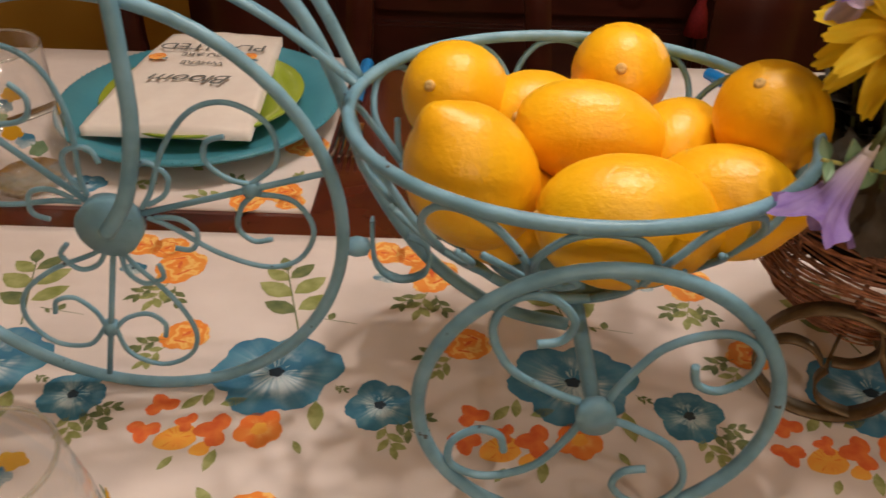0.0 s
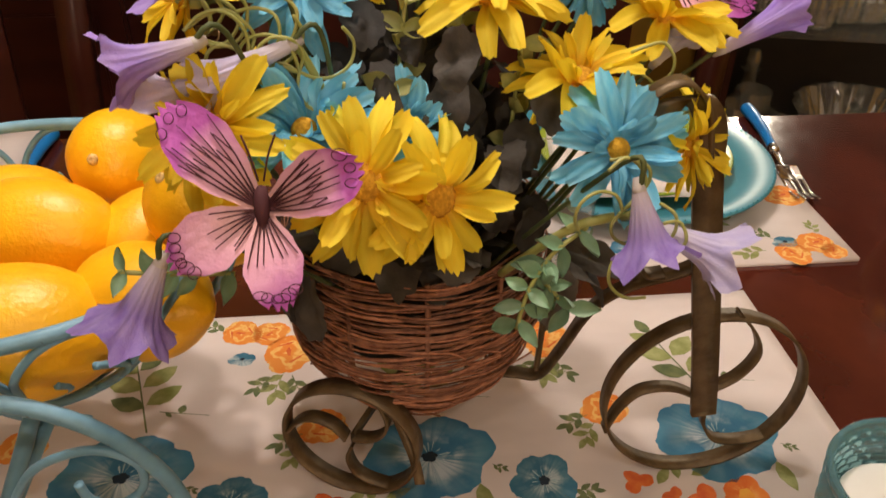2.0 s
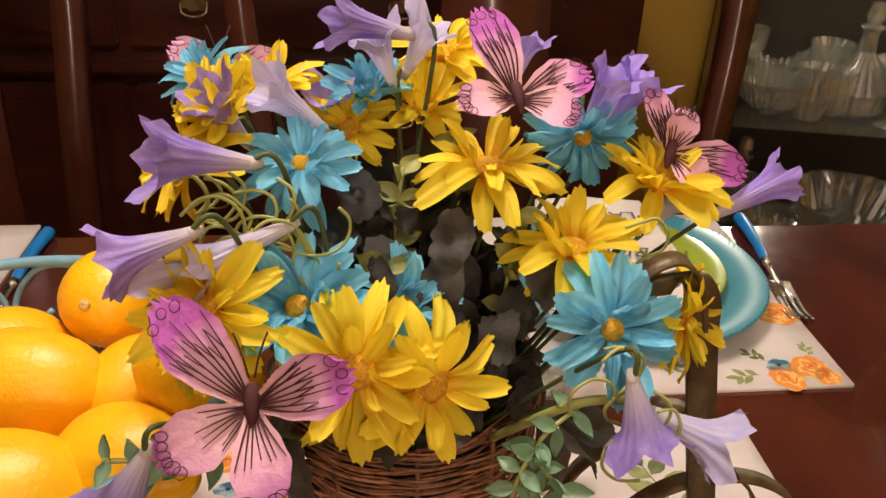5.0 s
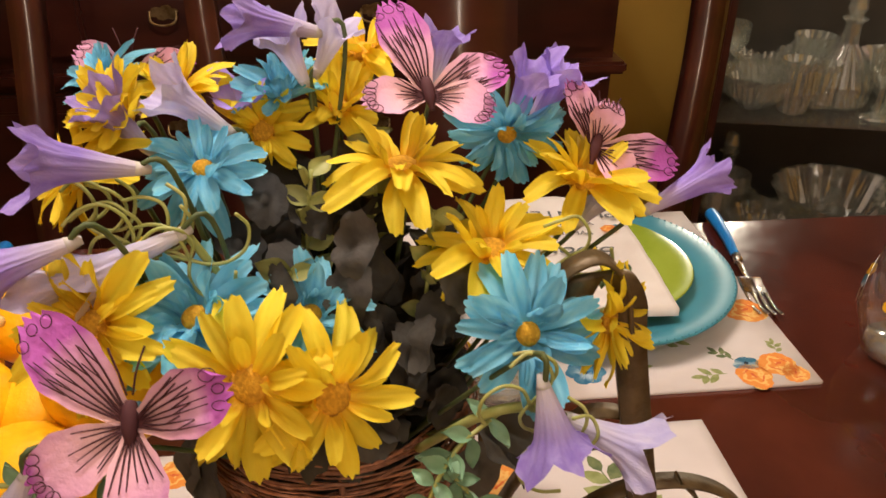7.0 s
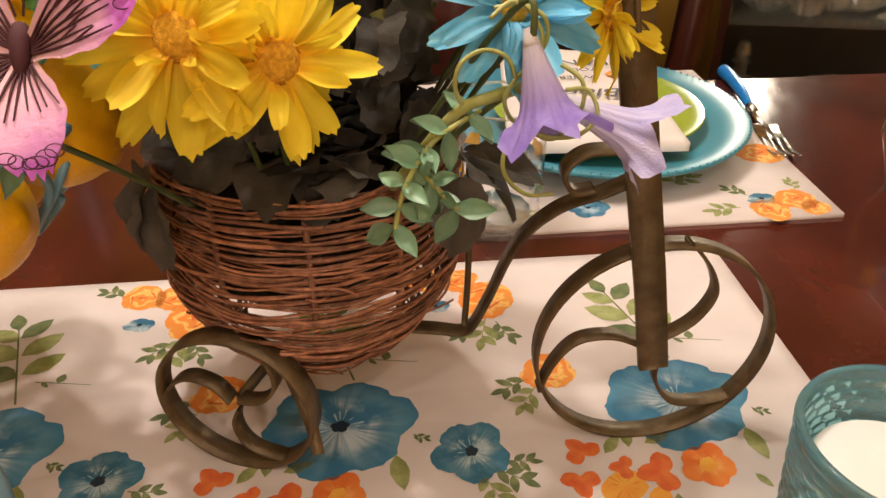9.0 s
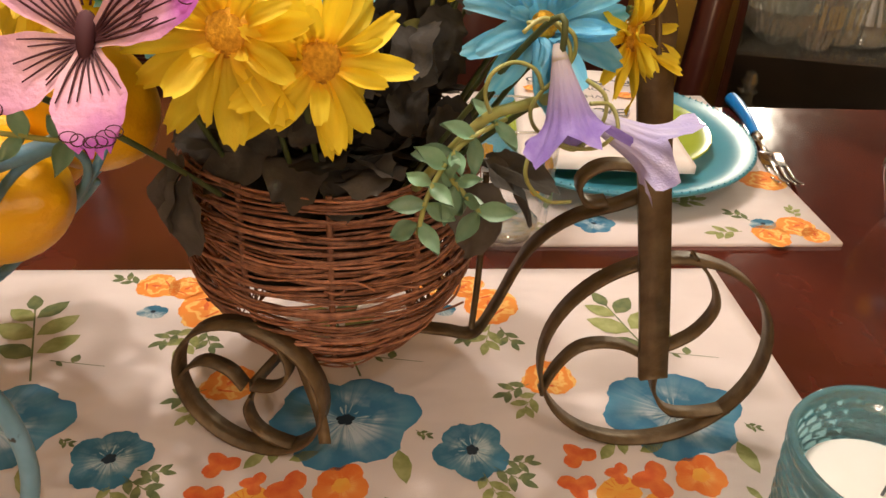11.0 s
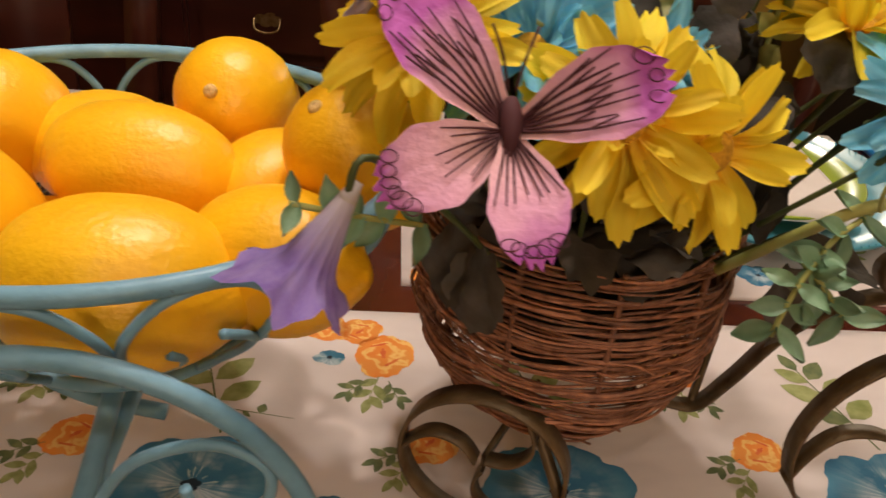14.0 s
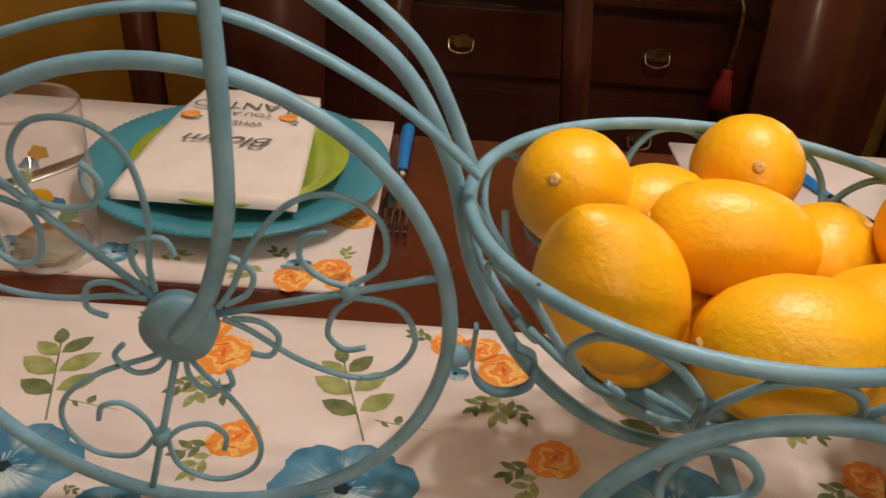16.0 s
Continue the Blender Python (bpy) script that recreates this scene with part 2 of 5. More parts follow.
worn(M_IRON, (0.05, 0.055, 0.05), 130, 0.69)
M_RUST = material("antique_brown_iron", (0.17, 0.12, 0.06), 0.45, 0.4, (0.085, 0.055, 0.025), 90, 6, 0.5, 320)
M_TWIG = material("wicker_twig", (0.44, 0.20, 0.11), 0.6, 0, (0.22, 0.09, 0.05), 220, 4, 0.7, 900, vary=0.4)
M_LEMON = material("lemon_peel", (0.94, 0.53, 0.008), 0.38, 0, (0.91, 0.45, 0.006), 26, 4, 0.5, 330)
M_STEM = material("lemon_stem_scar", (0.75, 0.52, 0.2), 0.8, 0, (0.55, 0.36, 0.12), 400, 3, 0.6, 900)


def tinted(m, base, reach, axis="Y", amount=1.0):
    """Lets a petal's dye run to another tone at its base, along one of its own axes."""
    nt = m.node_tree
    tc, sep, mr, mix = (nt.nodes.new("ShaderNode" + k) for k in ("TexCoord", "SeparateXYZ", "MapRange", "Mix"))
    mix.data_type = "RGBA"
    mr.inputs["From Min"].default_value, mr.inputs["From Max"].default_value = reach
    mr.inputs["To Min"].default_value, mr.inputs["To Max"].default_value = amount, 0.0
    nt.links.new(tc.outputs["Object"], sep.inputs[0])
    nt.links.new(sep.outputs[axis], mr.inputs[0])
    nt.links.new(mr.outputs[0], mix.inputs["Factor"])
    b = nt.nodes["Principled BSDF"]
    old = b.inputs["Base Color"].links[0].from_socket
    ends = [l.to_socket for l in old.links]
    nt.links.new(old, mix.inputs["A"])
    mix.inputs["B"].default_value = (*base, 1)
    for e in ends:
        nt.links.new(mix.outputs["Result"], e)
    return m


M_YELLOW = tinted(material("yellow_silk_petal", (0.93, 0.74, 0.04), 0.62, 0, (0.93, 0.68, 0.025), 60, 4, 0.5, 700, vary=0.14, through=0.34, stretch=(4, 1, 1)), (0.88, 0.42, 0.01), (0.002, 0.011), "Y", 0.65)
M_AQUA = tinted(material("aqua_silk_petal", (0.13, 0.53, 0.79), 0.62, 0, (0.34, 0.72, 0.87), 60, 4, 0.5, 700, vary=0.22, through=0.34, stretch=(4, 1, 1)), (0.10, 0.42, 0.62), (0.002, 0.012), "Y", 0.5)
M_PURPLE = tinted(material("purple_silk_petal", (0.31, 0.20, 0.68), 0.65, 0, (0.46, 0.35, 0.80), 70, 5, 0.5, 500, vary=0.18, through=0.3, stretch=(3, 3, 0.35)), (0.74, 0.68, 0.70), (0.003, 0.022), "Z", 0.85)
M_LILAC = tinted(material("pale_lilac_petal", (0.50, 0.46, 0.80), 0.65, 0, (0.66, 0.62, 0.86), 70, 5, 0.5, 500, vary=0.12, through=0.3, stretch=(3, 3, 0.35)), (0.78, 0.74, 0.74), (0.003, 0.024), "Z", 0.85)
M_THROAT = material("bell_flower_throat", (0.74, 0.70, 0.62), 0.7, 0, (0.6, 0.56, 0.55), 90, 3, 0.2, 500, through=0.2)
M_EYE = material("daisy_eye", (0.80, 0.44, 0.03), 0.9, 0, (0.52, 0.25, 0.01), 600, 3, 1.0, 900)
M_PINK = wing_material("pink_feather_wing", (0.74, 0.44, 0.45), (0.72, 0.36, 0.56), (0.46, 0.10, 0.44))
M_VEIN = material("dark_wing_vein", (0.07, 0.015, 0.02), 0.8)
M_BLACKLEAF = material("dusky_fabric_leaf", (0.020, 0.018, 0.014), 0.8, 0, (0.055, 0.048, 0.040), 45, 5, 0.6, 260, vary=0.6, through=0.10)
M_GREYLEAF = material("sheer_grey_brown_leaf", (0.060, 0.052, 0.042), 0.75, 0, (0.13, 0.115, 0.095), 45, 5, 0.6, 260, vary=0.5, through=0.2)
M_GREEN = material("green_plastic_leaf", (0.16, 0.30, 0.17), 0.42, 0, (0.27, 0.42, 0.27), 90, 4, 0.3, 300, vary=0.3, through=0.15)
M_OLIVELEAF = material("olive_fabric_leaf", (0.20, 0.23, 0.06), 0.5, 0, (0.36, 0.34, 0.12), 80, 4, 0.3, 300, vary=0.45, through=0.2)
M_OLIVE = material("olive_stem", (0.30, 0.33, 0.08), 0.45, 0, (0.42, 0.42, 0.14), 80, 3, 0.2, 300)
M_DARKSTEM = material("dark_green_stem", (0.05, 0.075, 0.02), 0.6, 0, (0.09, 0.11, 0.03), 80, 3, 0.2, 300)
# near-black mass for the inside of the basket
M_FILLING = material("dark_filling", (0.012, 0.012, 0.008), 0.95, 0, (0.025, 0.022, 0.015), 120, 4, 0.8, 300)
M_PLATE = material("turquoise_glazed_stoneware", (0.05, 0.25, 0.34), 0.34, 0, (0.065, 0.29, 0.38), 18, 4, 0.06, 60, clear=0.08)
M_LIME = material("lime_glazed_stoneware", (0.26, 0.36, 0.03), 0.25, 0, (0.32, 0.42, 0.05), 22, 4, 0.06, 60, clear=0.3)
M_HANDLE = material("blue_plastic", (0.01, 0.22, 0.62), 0.3, 0, (0.01, 0.19, 0.55), 30)
M_STEEL = material("polished_steel", (0.60, 0.57, 0.53), 0.2, 1.0, (0.5, 0.48, 0.45), 60)
M_BRASS = material("aged_brass", (0.36, 0.25, 0.12), 0.3, 0.85, (0.16, 0.10, 0.04), 80)
M_TASSEL = material("red_silk_thread", (0.42, 0.03, 0.04), 0.7, 0, (0.28, 0.02, 0.03), 200)
M_WAX = material("white_candle_wax", (0.85, 0.82, 0.76), 0.5, 0, (0.8, 0.77, 0.7), 20)


M_GLASS = glass("clear_glass")
M_AQUAGLASS = material("aqua_glass", (0.40, 0.82, 0.92), 0.07, 0, (0.44, 0.84, 0.93), 20)
M_AQUAGLASS.node_tree.nodes["Principled BSDF"].inputs["Transmission Weight"].default_value = 0.85
M_CRYSTAL = glass("cut_crystal", (0.93, 0.95, 0.90), 0.04, 0.12, 0.28)
M_DARKBACK = material("dark_cabinet_lining", (0.02, 0.016, 0.012), 0.5, 0, (0.03, 0.022, 0.016), 10)

# ---- geometry ----


def V(*a):
    return Vector(a)


def obj(name, geo, mat, parent=None, label="", smooth=True, m=None):
    verts, faces = geo
    me = bpy.data.meshes.new(name)
    me.from_pydata([tuple(v) for v in verts], [], faces)
    me.materials.append(mat)
    if smooth:
        me.polygons.foreach_set("use_smooth", [True] * len(me.polygons))
    me.update()
    return place(name, me, parent, label, m)


def place(name, me, parent=None, label="", m=None):
    ob = new(name, me)
    if parent:
        ob.parent = parent
    if m is not None:
        ob.matrix_basis = m
    if label:
        ob["label"] = label
    return ob


def part(name, geo, mat, parent, label="", smooth=True, m=None):
    return obj(name, geo, mat, parent, label, smooth, m)


def thing(name, label, category, group="", m=None):
    ob = new(name)
    ob.empty_display_size = 0.02
    if m is not None:
        ob.matrix_basis = m
    return tagged(ob, label, category, group)


def merge(*geos):
    verts, faces = [], []
    for v, f in geos:
        k = len(verts)
        verts += list(v)
        faces += [[i + k for i in q] for q in f]
    return verts, faces


def moved(geo, m):
    return [m @ Vector(v) for v in geo[0]], geo[1]


def smooth_line(pts, per=6, closed=False):
    """A rounded line through the points."""
    p = [Vector(q) for q in pts]
    n = len(p)
    out = []
    for i in range(n if closed else n - 1):
        a, b, c, d = (p[(i + k) % n] if closed else p[min(max(i + k, 0), n - 1)] for k in (-1, 0, 1, 2))
        for j in range(per):
            s = j / per
            out.append(0.5 * (2 * b + (c - a) * s + (2 * a - 5 * b + 4 * c - d) * s * s + (3 * b - a - 3 * c + d) * s ** 3))
    if not closed:
        out.append(p[-1])
    return out


def tube(line, r, sides=8, closed=False, taper=None):
    n = len(line)
    verts, faces = [], []
    normal = None
    for i, q in enumerate(line):
        a = line[(i - 1) % n] if closed or i else q
        b = line[(i + 1) % n] if closed or i < n - 1 else q
        d = (b - a).normalized()
        if normal is None:
            normal = d.orthogonal().normalized()
        normal = (normal - d * normal.dot(d)).normalized()
        other = d.cross(normal)
        rr = r * (taper(i / (n - 1)) if taper else 1)
        for k in range(sides):
            w = 2 * math.pi * k / sides
            verts.append(q + (normal * math.cos(w) + other * math.sin(w)) * rr)
    for i in range(n if closed else n - 1):
        for k in range(sides):
            j, l = (i + 1) % n, (k + 1) % sides
            faces.append([i * sides + k, i * sides + l, j * sides + l, j * sides + k])
    if not closed:
        faces += [list(range(sides))[::-1], [(n - 1) * sides + k for k in range(sides)]]
    return verts, faces


def strip(line, across, width, thick, closed=False):
    """A flat bar bent along a line; across: the direction of its width."""
    n, ac = len(line), Vector(across).normalized()
    verts, faces = [], []
    for i, q in enumerate(line):
        a = line[(i - 1) % n] if closed or i else q
        b = line[(i + 1) % n] if closed or i < n - 1 else q
        d = (b - a).normalized()
        up = d.cross(ac).normalized()
        for s, t in ((-1, -1), (1, -1), (1, 1), (-1, 1)):
            verts.append(q + ac * s * width / 2 + up * t * thick / 2)
    for i in range(n if closed else n - 1):
        for k in range(4):
            j, l = (i + 1) % n, (k + 1) % 4
            faces.append([i * 4 + k, i * 4 + l, j * 4 + l, j * 4 + k])
    if not closed:
        faces += [[0, 1, 2, 3], [4 * n - 1, 4 * n - 2, 4 * n - 3, 4 * n - 4]]
    return verts, faces


def circle(c, r, u, v, n=48):
    return [Vector(c) + Vector(u) * r * math.cos(2 * math.pi * i / n) + Vector(v) * r * math.sin(2 * math.pi * i / n) for i in range(n)]


def lathe(profile, n=40, ripple=None, capped=True):
    """Turned round z; profile: (radius, height) rows. ripple(angle, row) scales the radius."""
    verts, faces = [], []
    for row, (r, z) in enumerate(profile):
        for k in range(n):
            w = 2 * math.pi * k / n
            rr = r * (ripple(w, row) if ripple else 1)
            verts.append(V(rr * math.cos(w), rr * math.sin(w), z))
    for i in range(len(profile) - 1):
        for k in range(n):
            l = (k + 1) % n
            faces.append([i * n + k, i * n + l, (i + 1) * n + l, (i + 1) * n + k])
    if profile[0][0] > 1e-5:
        faces.append(list(range(n))[::-1])
    if capped and profile[-1][0] > 1e-5:
        faces.append([(len(profile) - 1) * n + k for k in range(n)])
    return verts, faces


def box(x0, y0, z0, x1, y1, z1, bevel=0.0):
    bm = bmesh.new()
    bmesh.ops.create_cube(bm, size=1)
    for v in bm.verts:
        v.co = V(x0 + (v.co.x + 0.5) * (x1 - x0), y0 + (v.co.y + 0.5) * (y1 - y0), z0 + (v.co.z + 0.5) * (z1 - z0))
    if bevel:
        bmesh.ops.bevel(bm, geom=bm.edges[:], offset=bevel, segments=2, affect="EDGES")
    bm.verts.index_update()
    geo = [v.co.copy() for v in bm.verts], [[v.index for v in f.verts] for f in bm.faces]
    bm.free()
    return geo


def blade(length, width, curl=0.0, cup=0.0, notch=0.0, rows=6, tipw=0.35, basew=0.3, belly=0.6):
    """A petal or leaf along +y, face up: it widens to its belly, narrows to its tip, and curls down by curl."""
    verts, faces = [], []
    for i in range(rows + 1):
        s = i / rows
        w = basew + (1 - basew) * math.sin(min(s / belly, 1) * math.pi / 2) if s <= belly else tipw + (1 - tipw) * math.cos((s - belly) / (1 - belly) * math.pi / 2)
        for k in (-1, -0.5, 0, 0.5, 1):
            y = s * length - (notch * length * (1 - abs(abs(k) - 0.5) * 2) * -1 if i == rows else 0)
            verts.append(V(k * w * width / 2, y, -curl * length * s * s + cup * width * k * k + 0.06 * width * math.cos(k * 6.28)))
    for i in range(rows):
        for k in range(4):
            a = i * 5 + k
            faces.append([a, a + 1, a + 6, a + 5])
    return verts, faces


def aim(place_at, normal, spin=0.0):
    """A pose whose z axis points along normal."""
    q = Vector(normal).normalized().to_track_quat("Z", "Y").to_matrix().to_4x4()
    return Matrix.Translation(place_at) @ q @ pose(0, 0, 0, 0, 0, spin)


rnd = random.Random(7)

# ---- room ----
def setting(name, geo, mat, label, category, smooth=False):
    return tagged(obj(name, geo, mat, smooth=smooth), label, category, kind="structure")


setting("floor", box(-2.2, -2.2, -0.80, 2.6, 2.05, -0.75), M_FLOOR, "brown oak floor under the dining table", "floor")
setting("wall_north", box(-2.2, 1.95, -0.75, 2.6, 2.05, 1.75), M_WALL, "mustard yellow painted dining room wall", "wall")
setting("wall_south", box(-2.2, -2.3, -0.75, 2.6, -2.2, 1.75), M_WALL, "mustard yellow painted wall behind the viewer", "wall")
setting("wall_west", box(-2.3, -2.3, -0.75, -2.2, 2.05, 1.75), M_WALL, "mustard yellow painted side wall", "wall")
setting("wall_east", box(2.6, -2.3, -0.75, 2.7, 2.05, 1.75), M_WALL, "mustard yellow painted side wall", "wall")
setting("ceiling", box(-2.3, -2.3, 1.75, 2.7, 2.05, 1.8), M_CEIL, "plain white ceiling", "ceiling")

# dining table: its far edge lies just behind the plates
table = thing("dining_table", "polished dark mahogany dining table with a glossy top", "table")
part("tabletop", box(-1.0, -0.50, -0.034, 1.35, 0.52, -0.004, 0.006), M_TABLE, table, smooth=False)
part("apron", box(-0.9, -0.42, -0.12, 1.25, 0.44, -0.034), M_WOOD, table, smooth=False)
for lx in (-0.85, 1.2):
    for ly in (-0.38, 0.40):
        part("leg", moved(lathe([(0.04, -0.75), (0.028, -0.70), (0.03, -0.5), (0.045, -0.3), (0.03, -0.26), (0.045, -0.12), (0.045, -0.1)], 16), pose(lx, ly, 0)), M_WOOD, table)


# ---- cloth with printed flowers ----
def sheet(x0, y0, x1, y1, z, thick, nx, ny, wave):
    verts, faces = [], []
    for layer in (0, 1):
        for j in range(ny + 1):
            for i in range(nx + 1):
                x, y = x0 + (x1 - x0) * i / nx, y0 + (y1 - y0) * j / ny
                h = wave * noise.noise(V(x * 9, y * 9, 3)) if layer else 0
                verts.append(V(x, y, z + (thick + h if layer else 0)))
    k, w = (nx + 1) * (ny + 1), nx + 1
    for j in range(ny):
        for i in range(nx):
            a = j * w + i
            faces.append([k + a, k + a + 1, k + a + w + 1, k + a + w])
    for i in range(nx):
        faces += [[i, i + 1, k + i + 1, k + i], [ny * w + i + 1, ny * w + i, k + ny * w + i, k + ny * w + i + 1]]
    for j in range(ny):
        faces += [[(j + 1) * w, j * w, k + j * w, k + (j + 1) * w], [j * w + nx, (j + 1) * w + nx, k + (j + 1) * w + nx, k + j * w + nx]]
    return verts, faces


Z1, Z2, Z3 = -0.00032, -0.00018, -0.00006   # the layers of a print, over the cloth


def blot(rx, ry, lobes, depth, z, seed, n=48, pointed=0.0):
    r = random.Random(seed)
    ph, ph2 = r.uniform(0, 6.28), r.uniform(0, 6.28)
    pts = [V(0, 0, z)]
    for i in range(n):
        w = 2 * math.pi * i / n
        k = 1 - depth + depth * abs(math.sin(lobes * w / 2 + ph)) ** 0.6 + 0.05 * math.sin(3 * w + ph2) + 0.03 * r.uniform(-1, 1)
        pts.append(V(rx * k * math.cos(w), ry * k * math.sin(w), z))
    return pts, [[0, i + 1, (i + 1) % n + 1] for i in range(n)]


def ray_marks(r0, r1, count, z, seed, width=0.0012):
    r = random.Random(seed)
    geos = []
    for i in range(count):
        w = 2 * math.pi * (i + r.uniform(-0.4, 0.4)) / count
        a, b = r0 * r.uniform(0.8, 1.3), r1 * r.uniform(0.6, 1.0)
        d, s = V(math.cos(w), math.sin(w), 0), V(-math.sin(w), math.cos(w), 0)
        u = V(0, 0, z)
        g = width * r.uniform(0.5, 1.6)
        geos.append(([u + d * a - s * g * 0.3, u + d * a + s * g * 0.3, u + d * b + s * g, u + d * (b + 0.002) - s * g * 0.2, u + d * b - s * g], [[0, 4, 3, 2, 1]]))
    return merge(*geos)


def leaf_shape(x, y, ang, length, width, z):
    d, s = V(math.cos(ang), math.sin(ang), 0), V(-math.sin(ang), math.cos(ang), 0)
    o = V(x, y, z)
    pts = [o] + [o + d * length * t + s * width * w for t, w in ((0.25, 0.4), (0.5, 0.5), (0.8, 0.3), (1, 0), (0.8, -0.3), (0.5, -0.5), (0.25, -0.4))]
    return pts, [list(range(8))]


def sprig(length, leaves, size, z, seed):
    r = random.Random(seed)
    geos = [([V(0, -0.0005, z), V(length, -0.0003, z), V(length, 0.0003, z), V(0, 0.0005, z)], [[0, 1, 2, 3]])]
    for i in range(leaves):
        t = (i + 0.6) / leaves
        side = 1 if i % 2 else -1
        geos.append(leaf_shape(length * t, 0, side * r.uniform(0.6, 1.1), size * r.uniform(0.8, 1.2), size * 0.5, z))
    geos.append(leaf_shape(length, 0, 0, size, size * 0.45, z))
    return merge(*geos)


MESHES = {}


def printed(kind, name, parent, x, y, turn=0.0, scale=1.0, base=0.0):
    """One printed motif on a cloth; alike motifs share their meshes."""
    if kind not in MESHES:
        seed = len(MESHES) * 7 + 1
        layers = []
        if kind == "big_blue":
            layers = [(blot(0.043, 0.036, 6, 0.20, Z1, 4, 72), M_BLUEPRINT), (ray_marks(0.005, 0.013, 13, Z2, 5, 0.0005), M_STREAK), (blot(0.0055, 0.0045, 5, 0.3, Z3, 8, 24), M_DARKPRINT)]
        elif kind == "small_blue":
            layers = [(blot(0.022, 0.021, 5, 0.22, Z1, 9, 60), M_TEALPRINT), (ray_marks(0.004, 0.009, 11, Z2, 15, 0.0004), M_STREAK), (blot(0.0040, 0.0036, 5, 0.3, Z3, 8, 24), M_DARKPRINT)]
        elif kind == "rose":
            layers = [(blot(0.0185, 0.0165, 7, 0.10, Z1, 14, 60), M_ROSEPRINT), (merge(moved(blot(0.0045, 0.0016, 5, 0.3, 0, 3, 20), pose(0.001, 0.001, Z2, 0, 0, 25)), moved(blot(0.006, 0.0010, 5, 0.3, 0, 4, 20), pose(-0.004, -0.006, Z2, 0, 0, -30)), moved(blot(0.006, 0.0009, 5, 0.3, 0, 6, 20), pose(0.007, 0.006, Z2, 0, 0, -50))), M_REDPRINT)]
        elif kind == "bud":
            layers = [(blot(0.0085, 0.006, 4, 0.2, Z1, 21), M_TEALPRINT), (blot(0.0015, 0.0014, 4, 0.2, Z3, 5, 14), M_DARKPRINT)]
        elif kind == "red":
            layers = [(merge(*(moved(blot(0.0082, 0.0062, 3, 0.2, 0, 31 + q, 24), pose(0.0058 * math.cos(q * 1.9), 0.0048 * math.sin(q * 1.9), Z1 + q * 0.00004, 0, 0, 109 * q)) for q in range(3))), M_REDPRINT)]
        elif kind == "yellow":
            layers = [(merge(moved(blot(0.0125, 0.009, 3, 0.12, 0, 33, 30), pose(0, 0, Z1)), moved(blot(0.006, 0.005, 3, 0.15, 0, 35, 20), pose(0.012, -0.012, Z1))), M_YELPRINT), (ray_marks(0.003, 0.008, 9, Z2, 13, 0.0004), M_ORANGE)]
        elif kind == "poppy":
            layers = [(blot(0.0145, 0.0135, 5, 0.22, Z1, 37, 50), M_POPPY), (blot(0.0052, 0.0045, 5, 0.2, Z3, 8, 20), M_YELPRINT)]
        elif kind == "branch":
            pale, deep = [], []
            for q, (along, side, size) in enumerate(((0.008, 1, 0.021), (0.006, -1, 0.020), (0.022, 1, 0.022), (0.020, -1, 0.023), (0.036, 1, 0.018), (0.034, -1, 0.017))):
                (deep if q in (1, 4) else pale).append(leaf_shape(0.0008 * side - 0.14 * along, along, math.pi / 2 - side * (1.05 - 0.05 * q), size, size * 0.56, Z1 + q * 0.00004))
            deep += [leaf_shape(-0.006, 0.043, 1.75, 0.014, 0.008, Z1), ([V(0.0008, -0.012, Z1), V(-0.0002, -0.012, Z1), V(-0.0068, 0.045, Z1), V(-0.006, 0.045, Z1)], [[0, 3, 2, 1]])]
            layers = [(merge(*pale), M_LEAFPRINT), (merge(*deep), M_LEAFDARK)]
        elif kind == "leaf":
            layers = [(leaf_shape(0, 0, 0, 0.022, 0.0095, Z1), M_LEAFPRINT)]
        elif kind == "berry":
            layers = [(merge(([V(0, -0.0004, Z1), V(0.034, -0.0002, Z1), V(0.034, 0.0002, Z1), V(0, 0.0004, Z1)], [[0, 1, 2, 3]]), leaf_shape(0.014, 0, 1.5, 0.008, 0.006, Z1), leaf_shape(0.004, 0, -0.6, 0.007, 0.003, Z1)), M_LEAFDARK)]
        elif kind == "sprig":
            layers = [(sprig(0.027, 4, 0.018, Z1, 41), M_LEAFPRINT)]
        elif kind == "twig":
            layers = [(sprig(0.018, 4, 0.0115, Z1, 43), M_LEAFDARK)]
        made = []
        for geo, mat in layers:
            me = bpy.data.meshes.new(name)
            me.from_pydata([tuple(v) for v in geo[0]], [], geo[1])
            me.materials.append(mat)
            made.append(me)
        MESHES[kind] = made
    for n, me in enumerate(MESHES[kind]):
        ob = place(name if n == 0 else name + "_mark", me, parent, m=pose(x, y, base, 0, 0, turn) @ Matrix.Diagonal((scale, scale, 1, 1)))


